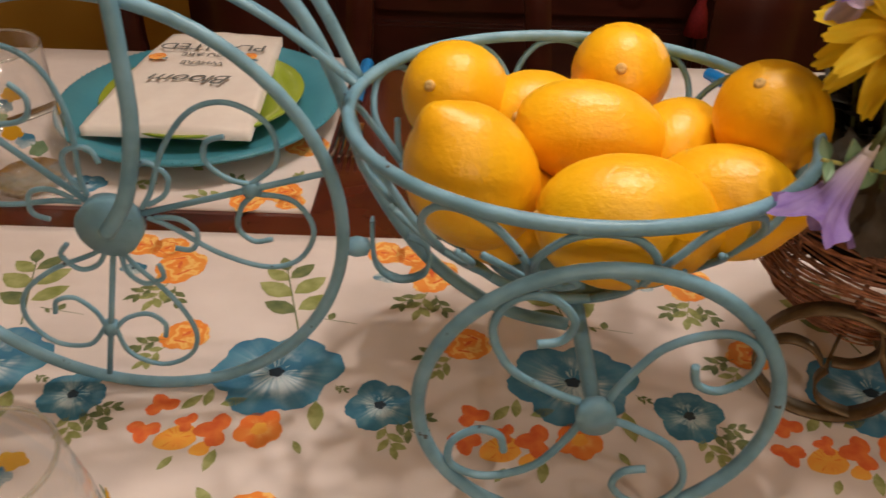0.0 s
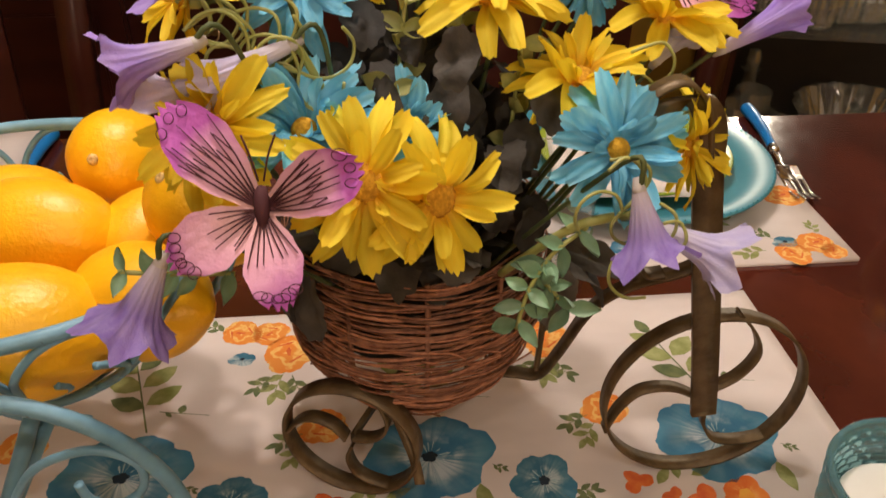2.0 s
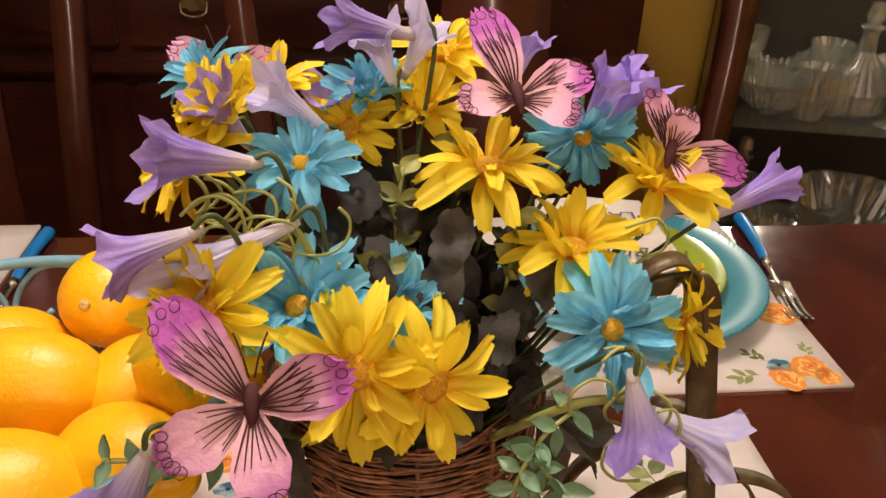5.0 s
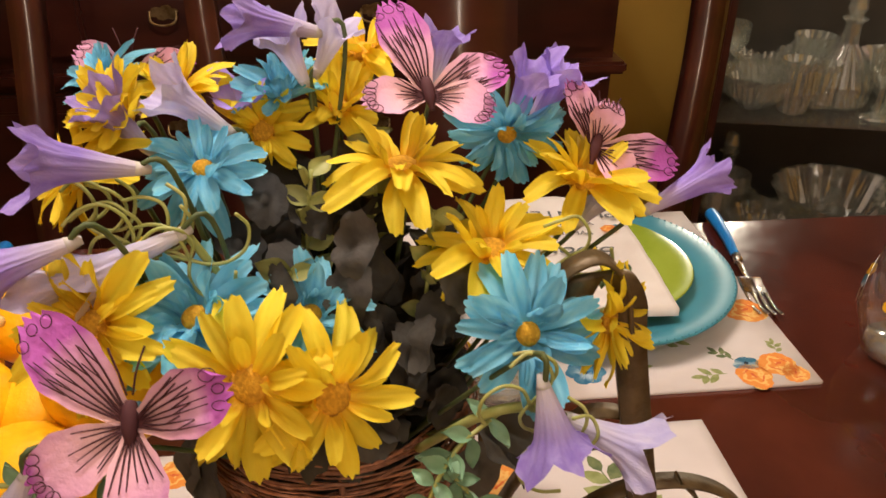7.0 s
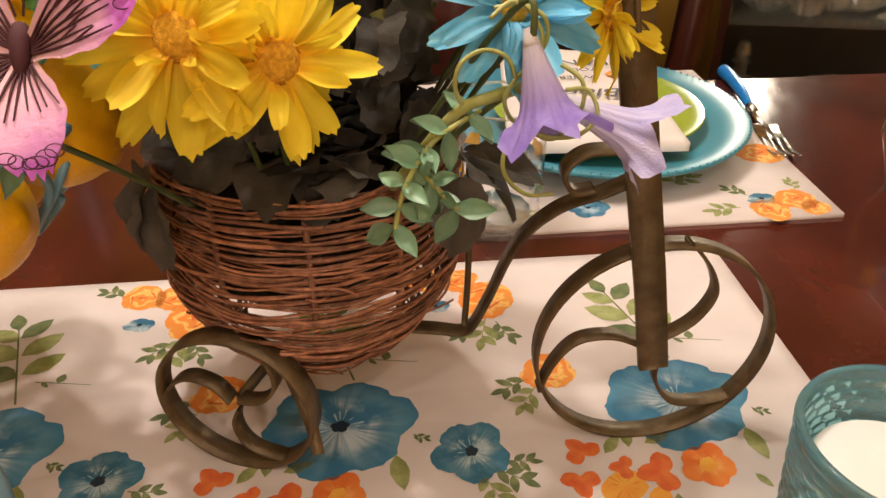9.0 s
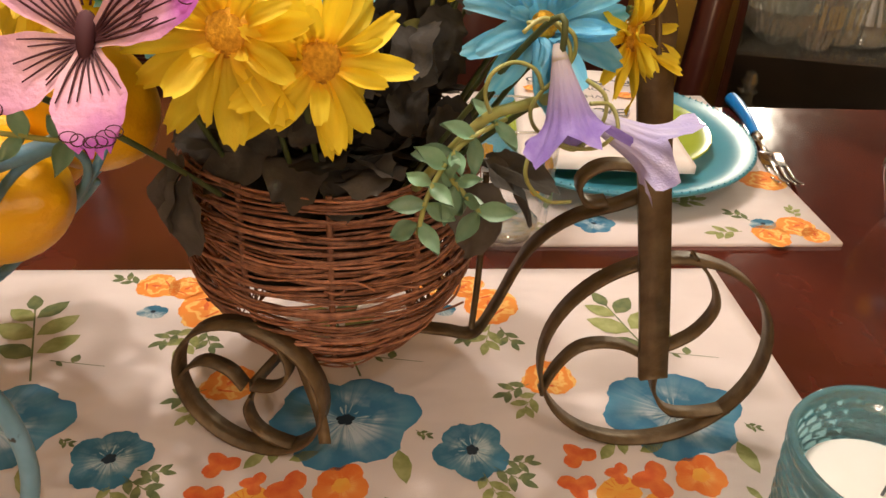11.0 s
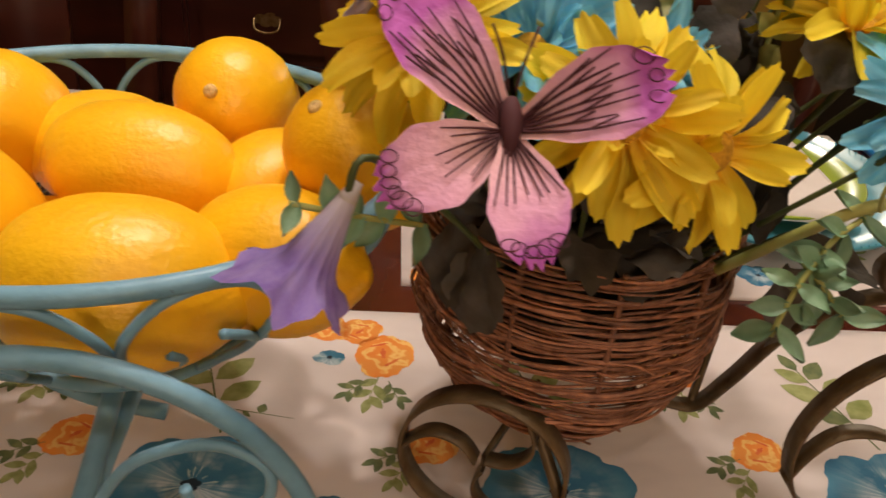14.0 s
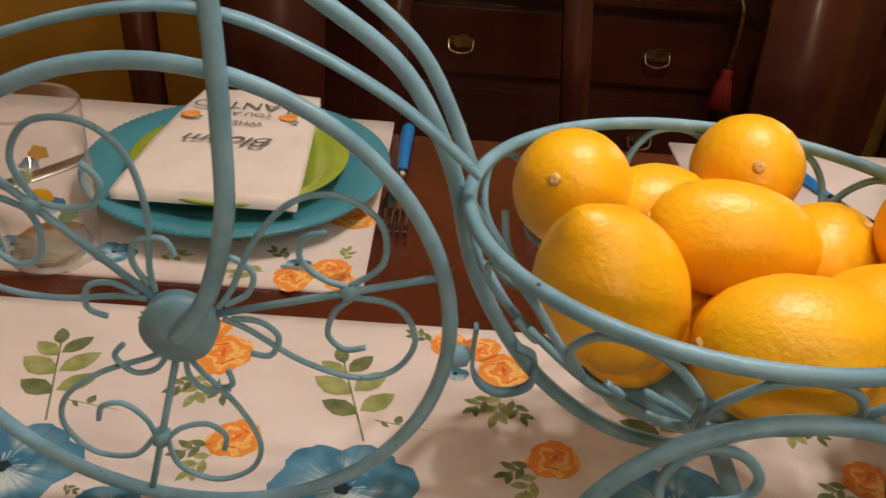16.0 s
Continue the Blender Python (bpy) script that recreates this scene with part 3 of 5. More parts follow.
runner = obj("table_runner", sheet(-0.75, -0.19, 0.586, 0.178, -0.004, 0.0035, 130, 36, 0.0), M_CLOTH)
tagged(runner, "white cotton table runner printed with blue, orange and red flowers", "table runner")
P = 0.1905
for k in range(-3, 4):
    x = k * P
    for kind, dx, dy, turn, sc in (("small_blue", 0, 0, 40 * k, 1.0), ("twig", 0.010, -0.012, -35, 0.9), ("sprig", 0.004, -0.016, -70, 0.6), ("twig", 0.016, -0.008, -8, 0.7),
                                   ("big_blue", -0.069, 0.025, 8, 1.0), ("leaf", -0.040, 0.002, -82, 1.1), ("twig", -0.030, 0.016, -35, 0.4),
                                   ("rose", -0.137, 0.057, 20, 0.92), ("twig", -0.150, 0.052, 205, 0.9), ("sprig", -0.147, 0.045, 235, 0.6),
                                   ("branch", -0.064, 0.077, 10, 1.3), ("berry", -0.056, 0.080, -10, 1.0),
                                   ("rose", -0.163, 0.132, 70, 1.15), ("rose", -0.200, 0.158, 150, 0.85), ("rose", -0.179, 0.156, 200, 0.8), ("bud", -0.197, 0.128, 0, 1.2), ("twig", -0.213, 0.160, 150, 0.8),
                                   ("sprig", -0.166, 0.112, -105, 0.75), ("twig", -0.172, 0.108, -140, 0.9), ("twig", -0.160, 0.108, -70, 0.9),
                                   ("red", -0.133, -0.006, 10, 0.8), ("red", -0.138, -0.026, 160, 0.8), ("red", -0.114, -0.019, 60, 0.6), ("yellow", -0.117, -0.031, 20, 1.05), ("red", -0.096, -0.024, 70, 1.0), ("poppy", -0.070, -0.022, 50, 1.05),
                                   ("leaf", -0.121, -0.009, 50, 0.75), ("leaf", -0.107, -0.006, 85, 0.7), ("leaf", -0.098, -0.004, 20, 0.75), ("leaf", -0.092, -0.038, -100, 0.75), ("leaf", -0.115, -0.044, -120, 0.55), ("leaf", -0.048, -0.030, -60, 0.5),
                                   ("rose", -0.060, -0.088, 70, 1.25), ("rose", -0.034, -0.104, 130, 1.1), ("leaf", -0.084, -0.078, 130, 0.8), ("leaf", -0.090, -0.092, 190, 0.7), ("leaf", -0.036, -0.080, 40, 0.6), ("rose", -0.15, -0.13, 10, 1.0), ("big_blue", 0.0, -0.142, 120, 0.9), ("sprig", -0.11, -0.12, 40, 1.0)):
        mx = x + dx
        if -0.72 < mx < 0.560:
            printed(kind, "printed_leaves" if kind in ("sprig", "twig", "branch", "leaf", "berry") else "printed_flower", runner, mx, dy, turn, sc)


def place_mat(x0, y0, label):
    mat = obj("placemat", sheet(x0, y0, x0 + 0.48, y0 + 0.325, -0.004, 0.0035, 10, 8, 0.0), M_CLOTH)
    tagged(mat, label, "placemat", "placemats")
    for cx, cy, a in ((x0 + 0.48, y0, 1), (x0, y0, -1)):
        for kind, dx, dy, turn, sc in (("rose", -0.028, 0.026, 0, 1.0), ("rose", -0.055, 0.012, 90, 0.95), ("rose", -0.018, 0.012, 40, 0.7), ("bud", -0.055, 0.030, 10, 1.5), ("sprig", -0.078, 0.018, 185, 0.75), ("twig", -0.064, 0.036, 130, 0.9),
                                       ("sprig", -0.02, 0.042, 80, 0.5), ("big_blue", -0.20, 0.030, 0, 0.42), ("sprig", -0.228, 0.026, 190, 0.6), ("sprig", -0.165, 0.03, 10, 0.6), ("sprig", -0.12, 0.064, 20, 0.8), ("sprig", -0.11, 0.06, 120, 0.8)):
            printed(kind, "printed_leaves" if kind in ("sprig", "twig") else "printed_flower", mat, cx + a * dx, cy + dy, turn, sc)
    for kind, dx, dy, sc in (("rose", 0.46, 0.11, 1.2), ("rose", 0.455, 0.20, 1.0), ("rose", 0.025, 0.12, 1.2)):
        printed(kind, "printed_flower", mat, x0 + dx, y0 + dy, 0, sc)
    return mat


place_mat(-0.559, 0.214, "white floral cotton placemat under a turquoise plate")
place_mat(0.229, 0.2145, "white floral cotton placemat at the end setting")


# ---- table settings ----
def plate(name, x, y, z, r, h, mat, label):
    prof = [(r * 0.55, 0), (r * 0.62, h * 0.25), (r * 0.98, h * 0.86), (r, h), (r * 0.985, h * 1.05), (r * 0.78, h * 0.62), (r * 0.66, h * 0.42), (r * 0.6, h * 0.34), (0.0001, h * 0.32)]
    ob = obj(name, moved(lathe(prof, 64), Matrix.Identity(4)), mat, m=pose(x, y, z))
    return tagged(ob, label, "plate", "plates")


def beads(ob, r, z, mat):
    geos = []
    for i in range(110):
        w = 2 * math.pi * i / 110
        geos.append(moved(lathe([(0.0001, -0.0013), (0.0012, 0), (0.0001, 0.0013)], 5), pose(r * math.cos(w), r * math.sin(w), z)))
    part("beaded_rim", merge(*geos), mat, ob)


def words(text, size, mat, parent, m, shear=0.0):
    cu = bpy.data.curves.new("lettering", "FONT")
    cu.body, cu.size, cu.align_x, cu.shear = text, size, "CENTER", shear
    cu.extrude = 0.00008
    tmp = bpy.data.objects.new("lettering", cu)
    me = bpy.data.meshes.new_from_object(tmp)
    bpy.data.objects.remove(tmp)
    me.materials.clear()
    me.materials.append(mat)
    return place("lettering", me, parent, "dark grey printed lettering", m)


def napkin(x, y, z, turn):
    n = 26
    verts, faces = [], []
    for layer in (0, 1):
        for j in range(n + 1):
            for i in range(n + 1):
                u, v = i / n - 0.5, j / n
                w = 0.152 - 0.03 * v
                h = 0.0015 + (0.012 + 0.0012 * noise.noise(V(u * 5, v * 6, 1)) - 0.004 * abs(u) * 2 + 0.010 * math.sin(v * 3.0) * 0.5) * layer
                verts.append(V(u * w, (v - 0.45) * 0.225, h))
    k, s = (n + 1) ** 2, n + 1
    for j in range(n):
        for i in range(n):
            a = j * s + i
            faces.append([k + a, k + a + 1, k + a + s + 1, k + a + s])
    for i in range(n):
        faces += [[i, i + 1, k + i + 1, k + i], [n * s + i + 1, n * s + i, k + n * s + i, k + n * s + i + 1],
                  [(i + 1) * s, i * s, k + i * s, k + (i + 1) * s], [i * s + n, (i + 1) * s + n, k + (i + 1) * s + n, k + i * s + n]]
    ob = obj("napkin", (verts, faces), M_NAPKIN, m=pose(x, y, z, 0, 0, turn))
    tagged(ob, "folded white linen napkin with grey lettering, lying on a lime plate", "napkin", "napkins")

    def flat(yy, dz=0.0007, ang=180):
        v = yy / 0.225 + 0.45
        return pose(0, yy, 0.0015 + 0.012 + 0.005 * math.sin(v * 3.0) + dz, 3, 0, ang)
    words("Bloom", 0.030, M_INK, ob, flat(-0.004, 0.0012), 0.35)
    words("WHERE", 0.013, M_INK, ob, flat(0.030, 0.0012))
    words("YOU ARE", 0.013, M_INK, ob, flat(0.052, 0.0012))
    words("PLANTED", 0.026, M_INK, ob, flat(0.078, 0.0014))
    for sx, kind in ((-0.05, "rose"), (0.05, "bud"), (0.042, "rose"), (-0.042, "bud")):
        printed(kind, "printed_flower", ob, sx, 0.045 + rnd.uniform(-0.01, 0.01), 0, 0.5, 0.0190)
    return ob


def setting_for_one(px, py, napx, napy, turn):
    p = plate("dinner_plate", px, py, 0.0, 0.137, 0.026, M_PLATE, "turquoise glazed dinner plate with a beaded rim on a placemat")
    beads(p, 0.135, 0.0272, M_PLATE)
    plate("salad_plate", px, py + 0.005, 0.0092, 0.098, 0.020, M_LIME, "lime green salad plate stacked on a turquoise plate")
    napkin(napx, napy, 0.0235, turn)


setting_for_one(-0.208, 0.372, -0.217, 0.385, 0)
setting_for_one(0.552, 0.380, 0.535, 0.392, -4)


def handle_geo():
    return tube(smooth_line([(0, 0, 0.006), (0, 0.03, 0.009), (0, 0.07, 0.009), (0, 0.10, 0.0065)]), 0.0075, 10, taper=lambda s: 0.6 + 0.5 * s if s < 0.8 else 1.0)


def fork(x, y, turn, tines=True):
    ob = thing("fork" if tines else "knife", "steel %s with a bright blue plastic handle beside a plate" % ("fork" if tines else "knife"), "cutlery", "cutlery", pose(x, y, -0.004, 0, 0, turn))
    part("handle", handle_geo(), M_HANDLE, ob, "bright blue plastic handle")
    part("ferrule", tube([V(0, 0.0, 0.006), V(0, -0.012, 0.006)], 0.005, 10), M_STEEL, ob)
    if tines:
        part("neck", strip(smooth_line([(0, -0.01, 0.006), (0, -0.03, 0.004), (0, -0.05, 0.006)]), (1, 0, 0), 0.006, 0.002), M_STEEL, ob)
        part("palm", strip(smooth_line([(0, -0.045, 0.006), (0, -0.06, 0.004), (0, -0.072, 0.004)]), (1, 0, 0), 0.024, 0.0015), M_STEEL, ob)
        for i in range(4):
            part("tine", strip(smooth_line([(-0.0102 + i * 0.0068, -0.07, 0.004), (-0.0102 + i * 0.0068, -0.095, 0.003), (-0.0102 + i * 0.0068, -0.115, 0.008)]), (1, 0, 0), 0.0034, 0.0014), M_STEEL, ob)
    else:
        part("blade", strip(smooth_line([(0, -0.01, 0.005), (0.002, -0.06, 0.005), (0, -0.115, 0.005)]), (1, 0, 0), 0.018, 0.0015), M_STEEL, ob)
    return ob


fork(-0.062, 0.415, 0)
fork(0.725, 0.425, -8)
fork(-0.345, 0.425, -35, False)
fork(0.365, 0.425, 22, False)


def tumbler(x, y, r, h, label, curved=False, turn=0):
    ob = thing("drinking_glass", label, "drinking glass", "glasses", pose(x, y, 0.0, 0, 0, turn))
    if curved:
        prof = [(0.02, 0), (r * 0.75, 0.003), (r, h * 0.35), (r * 0.95, h * 0.6), (r * 0.78, h), (r * 0.755, h + 0.001)]
    else:
        prof = [(r * 0.86, 0), (r * 0.9, 0.004), (r, h), (r - 0.002, h + 0.001)]
    part("tumbler", lathe(prof, 40, None, False), M_GLASS, ob)
    top = prof[-1][0]
    part("rim", tube(circle((0, 0, h), top + 0.0006, (1, 0, 0), (0, 1, 0), 48), 0.0011, 8, True), M_CRYSTAL, ob)
    part("base", lathe([(0.0001, 0.003), (r * 0.7, 0.003), (r * 0.74, 0.006), (r * 0.70, 0.013), (0.0001, 0.011)], 32, lambda w, row: 1 + 0.03 * math.cos(12 * w)), M_CRYSTAL, ob)
    for a in range(4):
        w = a * 1.6 + 0.4
        for kk, (mat, up) in enumerate(((M_YELLOW, 0.55), (M_BLUEPRINT, 0.48), (M_GREEN, 0.40))):
            rr = (r * 0.93 if not curved else r * 0.99) + 0.0015
            pts = blot(0.008, 0.007, 5, 0.3, 0, a * 3 + kk, 20)
            part("painted_flower", (pts[0], pts[1]), mat, ob, m=pose(rr * math.cos(w + kk * 0.2), rr * math.sin(w + kk * 0.2), h * up, 90, 0, math.degrees(w + kk * 0.2) + 90))
    return ob


tumbler(-0.322, 0.238, 0.038, 0.125, "clear drinking glass painted with small flowers")
tumbler(0.432, 0.232, 0.036, 0.10, "clear drinking glass painted with flowers on a placemat")
tumbler(0.80, 0.245, 0.046, 0.115, "clear stemless wine glass painted with blue flowers", True)
tumbler(-0.150, -0.132, 0.040, 0.10, "clear stemless glass standing on the runner", True)
tumbler(-0.022, -0.178, 0.040, 0.10, "clear stemless glass standing at the runner edge", True, 40)

# aqua candle holder with basket-weave relief
jar = thing("candle_holder", "aqua pressed-glass candle holder with basket-weave relief", "candle holder", "", pose(0.557, -0.075, 0.0) @ Matrix.Diagonal((1, 1, 0.86, 1)))
CUP_ROWS, BRICKS = 60, 30
prof = [(0.036, 0), (0.040, 0.004)] + [(0.0405 + 0.0045 * i / CUP_ROWS, 0.005 + 0.066 * i / CUP_ROWS) for i in range(CUP_ROWS + 1)] + [(0.0462, 0.073), (0.0468, 0.077), (0.0455, 0.0805), (0.0430, 0.0795), (0.0408, 0.05), (0.037, 0.012), (0.0001, 0.011)]


def weave(w, row):
    """Pillow-shaped relief, brick upon brick, round the cup's wall."""
    if not 2 < row < CUP_ROWS + 2:
        return 1.0
    course = (row - 2) / 6
    u = (w / (2 * math.pi) * BRICKS + (0.5 if int(course) % 2 else 0.0)) % 1
    return 1 + 0.030 * (math.sin(math.pi * u) * math.sin(math.pi * (course % 1))) ** 0.5


part("glass_cup", lathe(prof, BRICKS * 8, weave), M_AQUAGLASS, jar)
part("candle", lathe([(0.0001, 0.013), (0.0345, 0.013), (0.0355, 0.050), (0.034, 0.052), (0.0001, 0.051)], 40), M_WAX, jar, "white wax candle")
part("wick", tube([V(0, 0, 0.05), V(0.001, 0, 0.062)], 0.0008, 6), M_INK, jar)

# ---- pale blue iron trike with a bowl of lemons ----
trike = thing("iron_trike_planter", "pale blue painted wrought-iron tricycle with a wire bowl", "planter")
WC, WR = V(-0.140, 0.010, 0.1255), 0.1225


def in_wheel(c, a, l, ang):
    d, s = V(math.cos(ang), 0, math.sin(ang)), V(-math.sin(ang), 0, math.cos(ang))
    return c + d * a + s * l


wheel = part("front_wheel", tube(circle(WC, WR, (1, 0, 0), (0, 0, 1), 72), 0.0036, 10, True), M_IRON, trike)
part("hub", moved(lathe([(0.0001, -0.007), (0.014, -0.007), (0.017, -0.004), (0.017, 0.006), (0.0001, 0.006)], 32), Matrix.Translation(WC) @ pose(0, -0.004, 0, 90, 0, 0)), M_IRON, wheel)
for spoke in range(3):
    ang = radians(-104 + 120 * spoke)
    part("spoke", tube([in_wheel(WC, 0.015, 0, ang), in_wheel(WC, WR, 0, ang)], 0.0018, 8), M_IRON, wheel)
    part("collar", tube([in_wheel(WC, 0.076, 0, ang), in_wheel(WC, 0.084, 0, ang)], 0.0042, 8), M_IRON, wheel)
    for side in (-1, 1):
        part("scroll", tube(smooth_line([in_wheel(WC, a, side * l, ang) for a, l in ((0.018, 0.003), (0.028, 0.012), (0.046, 0.034), (0.068, 0.049), (0.088, 0.048), (0.102, 0.032), (0.098, 0.012), (0.080, 0.003))]), 0.0015, 7), M_IRON, wheel)
        part("curl", tube(smooth_line([in_wheel(WC, a, side * l, ang) for a, l in ((0.080, 0.003), (0.070, 0.009), (0.063, 0.021), (0.068, 0.031), (0.078, 0.032))]), 0.0015, 7), M_IRON, wheel)
        part("curl", tube(smooth_line([in_wheel(WC, a, side * l, ang) for a, l in ((0.022, 0.004), (0.034, 0.008), (0.040, 0.018), (0.033, 0.028), (0.024, 0.025))]), 0.0015, 7), M_IRON, wheel)
part("fork", tube(smooth_line([(-0.138, -0.006, 0.127), (-0.123, -0.006, 0.150), (-0.113, -0.004, 0.187), (-0.112, 0.0, 0.224), (-0.114, 0.006, 0.262), (-0.118, 0.012, 0.31)]), 0.0042, 10), M_IRON, trike)
part("fender", strip(smooth_line([(-0.262, 0.02, 0.20), (-0.225, 0.02, 0.238), (-0.191, 0.02, 0.254), (-0.154, 0.02, 0.264), (-0.123, 0.02, 0.266), (-0.091, 0.02, 0.258), (-0.047, 0.022, 0.234), (-0.010, 0.03, 0.200)]), (0, 1, 0), 0.007, 0.003), M_IRON, trike)
part("spine", tube(smooth_line([(-0.135, 0.045, 0.298), (-0.083, 0.048, 0.266), (-0.045, 0.048, 0.237), (-0.022, 0.045, 0.195), (-0.006, 0.042, 0.140), (0.026, 0.038, 0.088), (0.070, 0.033, 0.055), (0.113, 0.03, 0.045)]), 0.0040, 10), M_IRON, trike)
part("spine", tube(smooth_line([(-0.12, 0.062, 0.300), (-0.065, 0.062, 0.265), (-0.035, 0.062, 0.236), (-0.012, 0.06, 0.188)]), 0.0034, 10), M_IRON, trike)
part("knob", moved(lathe([(0.0001, -0.008), (0.005, -0.006), (0.0062, 0), (0.005, 0.006), (0.0001, 0.008)], 16), pose(-0.013, 0.028, 0.100, 0, 90, 0)), M_IRON, trike)
part("loop", strip(smooth_line([(-0.004, 0.03, 0.118), (-0.003, 0.03, 0.088), (0.010, 0.03, 0.076), (0.026, 0.03, 0.082), (0.027, 0.03, 0.10), (0.016, 0.03, 0.107)]), (0, 1, 0), 0.006, 0.002), M_IRON, trike)
BC, BR, BZ = V(0.103, 0.031, 0.0), 0.104, 0.187
BX = 1.12   # the bowl is a little longer than wide
bowl = part("bowl", tube(circle(BC + V(0, 0, BZ), BR, (BX, 0, 0), (0, 1, 0), 80), 0.0034, 10, True), M_IRON, trike, "round wire bowl of scrolled iron")
part("base_ring", tube(circle(BC + V(0, 0, 0.104), 0.048, (BX, 0, 0), (0, 1, 0), 40), 0.0028, 8, True), M_IRON, bowl)
part("base_pan", moved(lathe([(0.0001, 0.0), (0.046, 0.001), (0.047, 0.003), (0.0001, 0.002)], 36), pose(BC.x, BC.y, 0.102)), M_IRON, bowl)


def on_bowl(w, z):
    t = (z - 0.104) / (BZ - 0.104)
    r = 0.048 + (BR - 0.048) * math.sin(t * math.pi / 2)
    return BC + V(BX * r * math.cos(w), r * math.sin(w), z)


for i in range(12):
    w = 2 * math.pi * i / 12
    h = math.pi / 12
    part("arch", tube(smooth_line([on_bowl(w - h * 0.95, 0.142), on_bowl(w - h * 0.9, 0.164), on_bowl(w - h * 0.5, 0.180), on_bowl(w, 0.1845), on_bowl(w + h * 0.5, 0.180), on_bowl(w + h * 0.9, 0.164), on_bowl(w + h * 0.95, 0.142)]), 0.0019, 7), M_IRON, bowl)
    part("rib", tube(smooth_line([on_bowl(w + h * 0.2, 0.158), on_bowl(w + h * 0.8, 0.145), on_bowl(w + h * 1.0, 0.128), on_bowl(w + h * 0.8, 0.106)]), 0.0019, 7), M_IRON, bowl)
    part("curl", tube(smooth_line([on_bowl(w - h * 0.95, 0.142), on_bowl(w - h * 0.5, 0.136), on_bowl(w - h * 0.2, 0.144), on_bowl(w - h * 0.4, 0.151)]), 0.0018, 7), M_IRON, bowl)
SC, SR = V(0.111, -0.077, 0.0855), 0.0838
rear = part("rear_wheel", tube(circle(SC, SR, (1, 0, 0), (0, 0, 1), 64), 0.0036, 10, True), M_IRON, trike)
part("hub", moved(lathe([(0.0001, -0.005), (0.008, -0.005), (0.0095, -0.003), (0.0095, 0.004), (0.0001, 0.004)], 28), Matrix.Translation(SC) @ pose(0, -0.003, 0, 90, 0, 0)), M_IRON, rear)
HOOK = ((6, 8), (11, 20), (26, 42), (50, 51), (67, 42), (67, 26), (55, 16), (44, 20), (41, 31))
for spoke in range(4):
    turn = Matrix.Rotation(radians(90 * spoke), 2)
    line = []
    for hx, hz in HOOK:
        q = turn @ Vector((hx / 1000, hz / 1000))
        line.append(SC + V(q.x, 0, q.y))
    part("scroll", tube(smooth_line(line), 0.0021, 7), M_IRON, rear)
part("axle_leg", tube(smooth_line([(0.105, 0.02, 0.102), (0.108, -0.02, 0.095), (0.110, -0.060, 0.088), (0.111, -0.075, 0.0855)]), 0.0042, 10), M_IRON, trike)
part("axle", tube([V(0.111, -0.073, 0.0855), V(0.111, 0.075, 0.0855)], 0.0035, 10), M_IRON, trike)


# ---- lemons ----
def lemon_geo(a, b, seed):
    n, m = 28, 22
    verts, faces = [], []
    for i in range(m + 1):
        t = math.pi * i / m
        for k in range(n):
            w = 2 * math.pi * k / n
            r = b * math.sin(t) ** 0.9
            x = a * math.cos(t)
            nip = max(0, (math.cos(t) - 0.88) / 0.12)
            x += a * 0.17 * nip * nip
            v = V(x, r * math.cos(w), r * math.sin(w))
            v *= 1 + 0.035 * noise.noise(v * 28 + V(seed, 0, 0)) + 0.008 * noise.noise(v * 120 + V(seed, 0, 0))
            verts.append(v)
    for i in range(m):
        for k in range(n):
            l = (k + 1) % n
            faces.append([i * n + k, i * n + l, (i + 1) * n + l, (i + 1) * n + k])
    return verts, faces


def lemon(x, y, z, a, b, rx, ry, rz, seed):
    ob = thing("lemon", "ripe yellow lemon resting in a blue wire bowl", "lemon", "lemons in the bowl", pose(x, y, z, rx, ry, rz))
    part("fruit", lemon_geo(a, b, seed), M_LEMON, ob)
    part("stem_scar", moved(lathe([(0.0001, 0.0), (0.0034, 0.0), (0.0026, 0.0016), (0.0008, 0.0022), (0.0001, 0.0014)], 12), pose(-a * 0.985, 0, 0, 0, -90, 0)), M_STEM, ob, "small pale stem scar")


for n, row in enumerate(((0.041, 0.080, 0.180, 0.036, 0.032, 0, 30, 60), (0.139, 0.115, 0.182, 0.036, 0.031, 0, 26, 78), (0.050, 0.006, 0.170, 0.043, 0.035, 0, 242, 20),
                         (0.113, 0.046, 0.176, 0.043, 0.030, 0, 8, -8), (0.122, -0.026, 0.168, 0.045, 0.034, 0, 4, 4), (0.172, -0.006, 0.168, 0.038, 0.030, 0, -10, -30),
                         (0.202, 0.034, 0.193, 0.036, 0.0305, 0, 50, 40), (0.086, 0.082, 0.166, 0.036, 0.029, 0, 10, 30), (0.164, 0.056, 0.163, 0.036, 0.029, 0, 0, 60),
                         (0.070, 0.030, 0.136, 0.037, 0.030, 0, 0, 70), (0.128, 0.02, 0.135, 0.037, 0.030, 0, 0, 15), (0.10, 0.06, 0.135, 0.036, 0.029, 0, 0, 0))):
    lemon(row[0], row[1], row[2] - 0.009, row[3] * 0.95, row[4] * 0.95, *row[5:], n * 3.7)

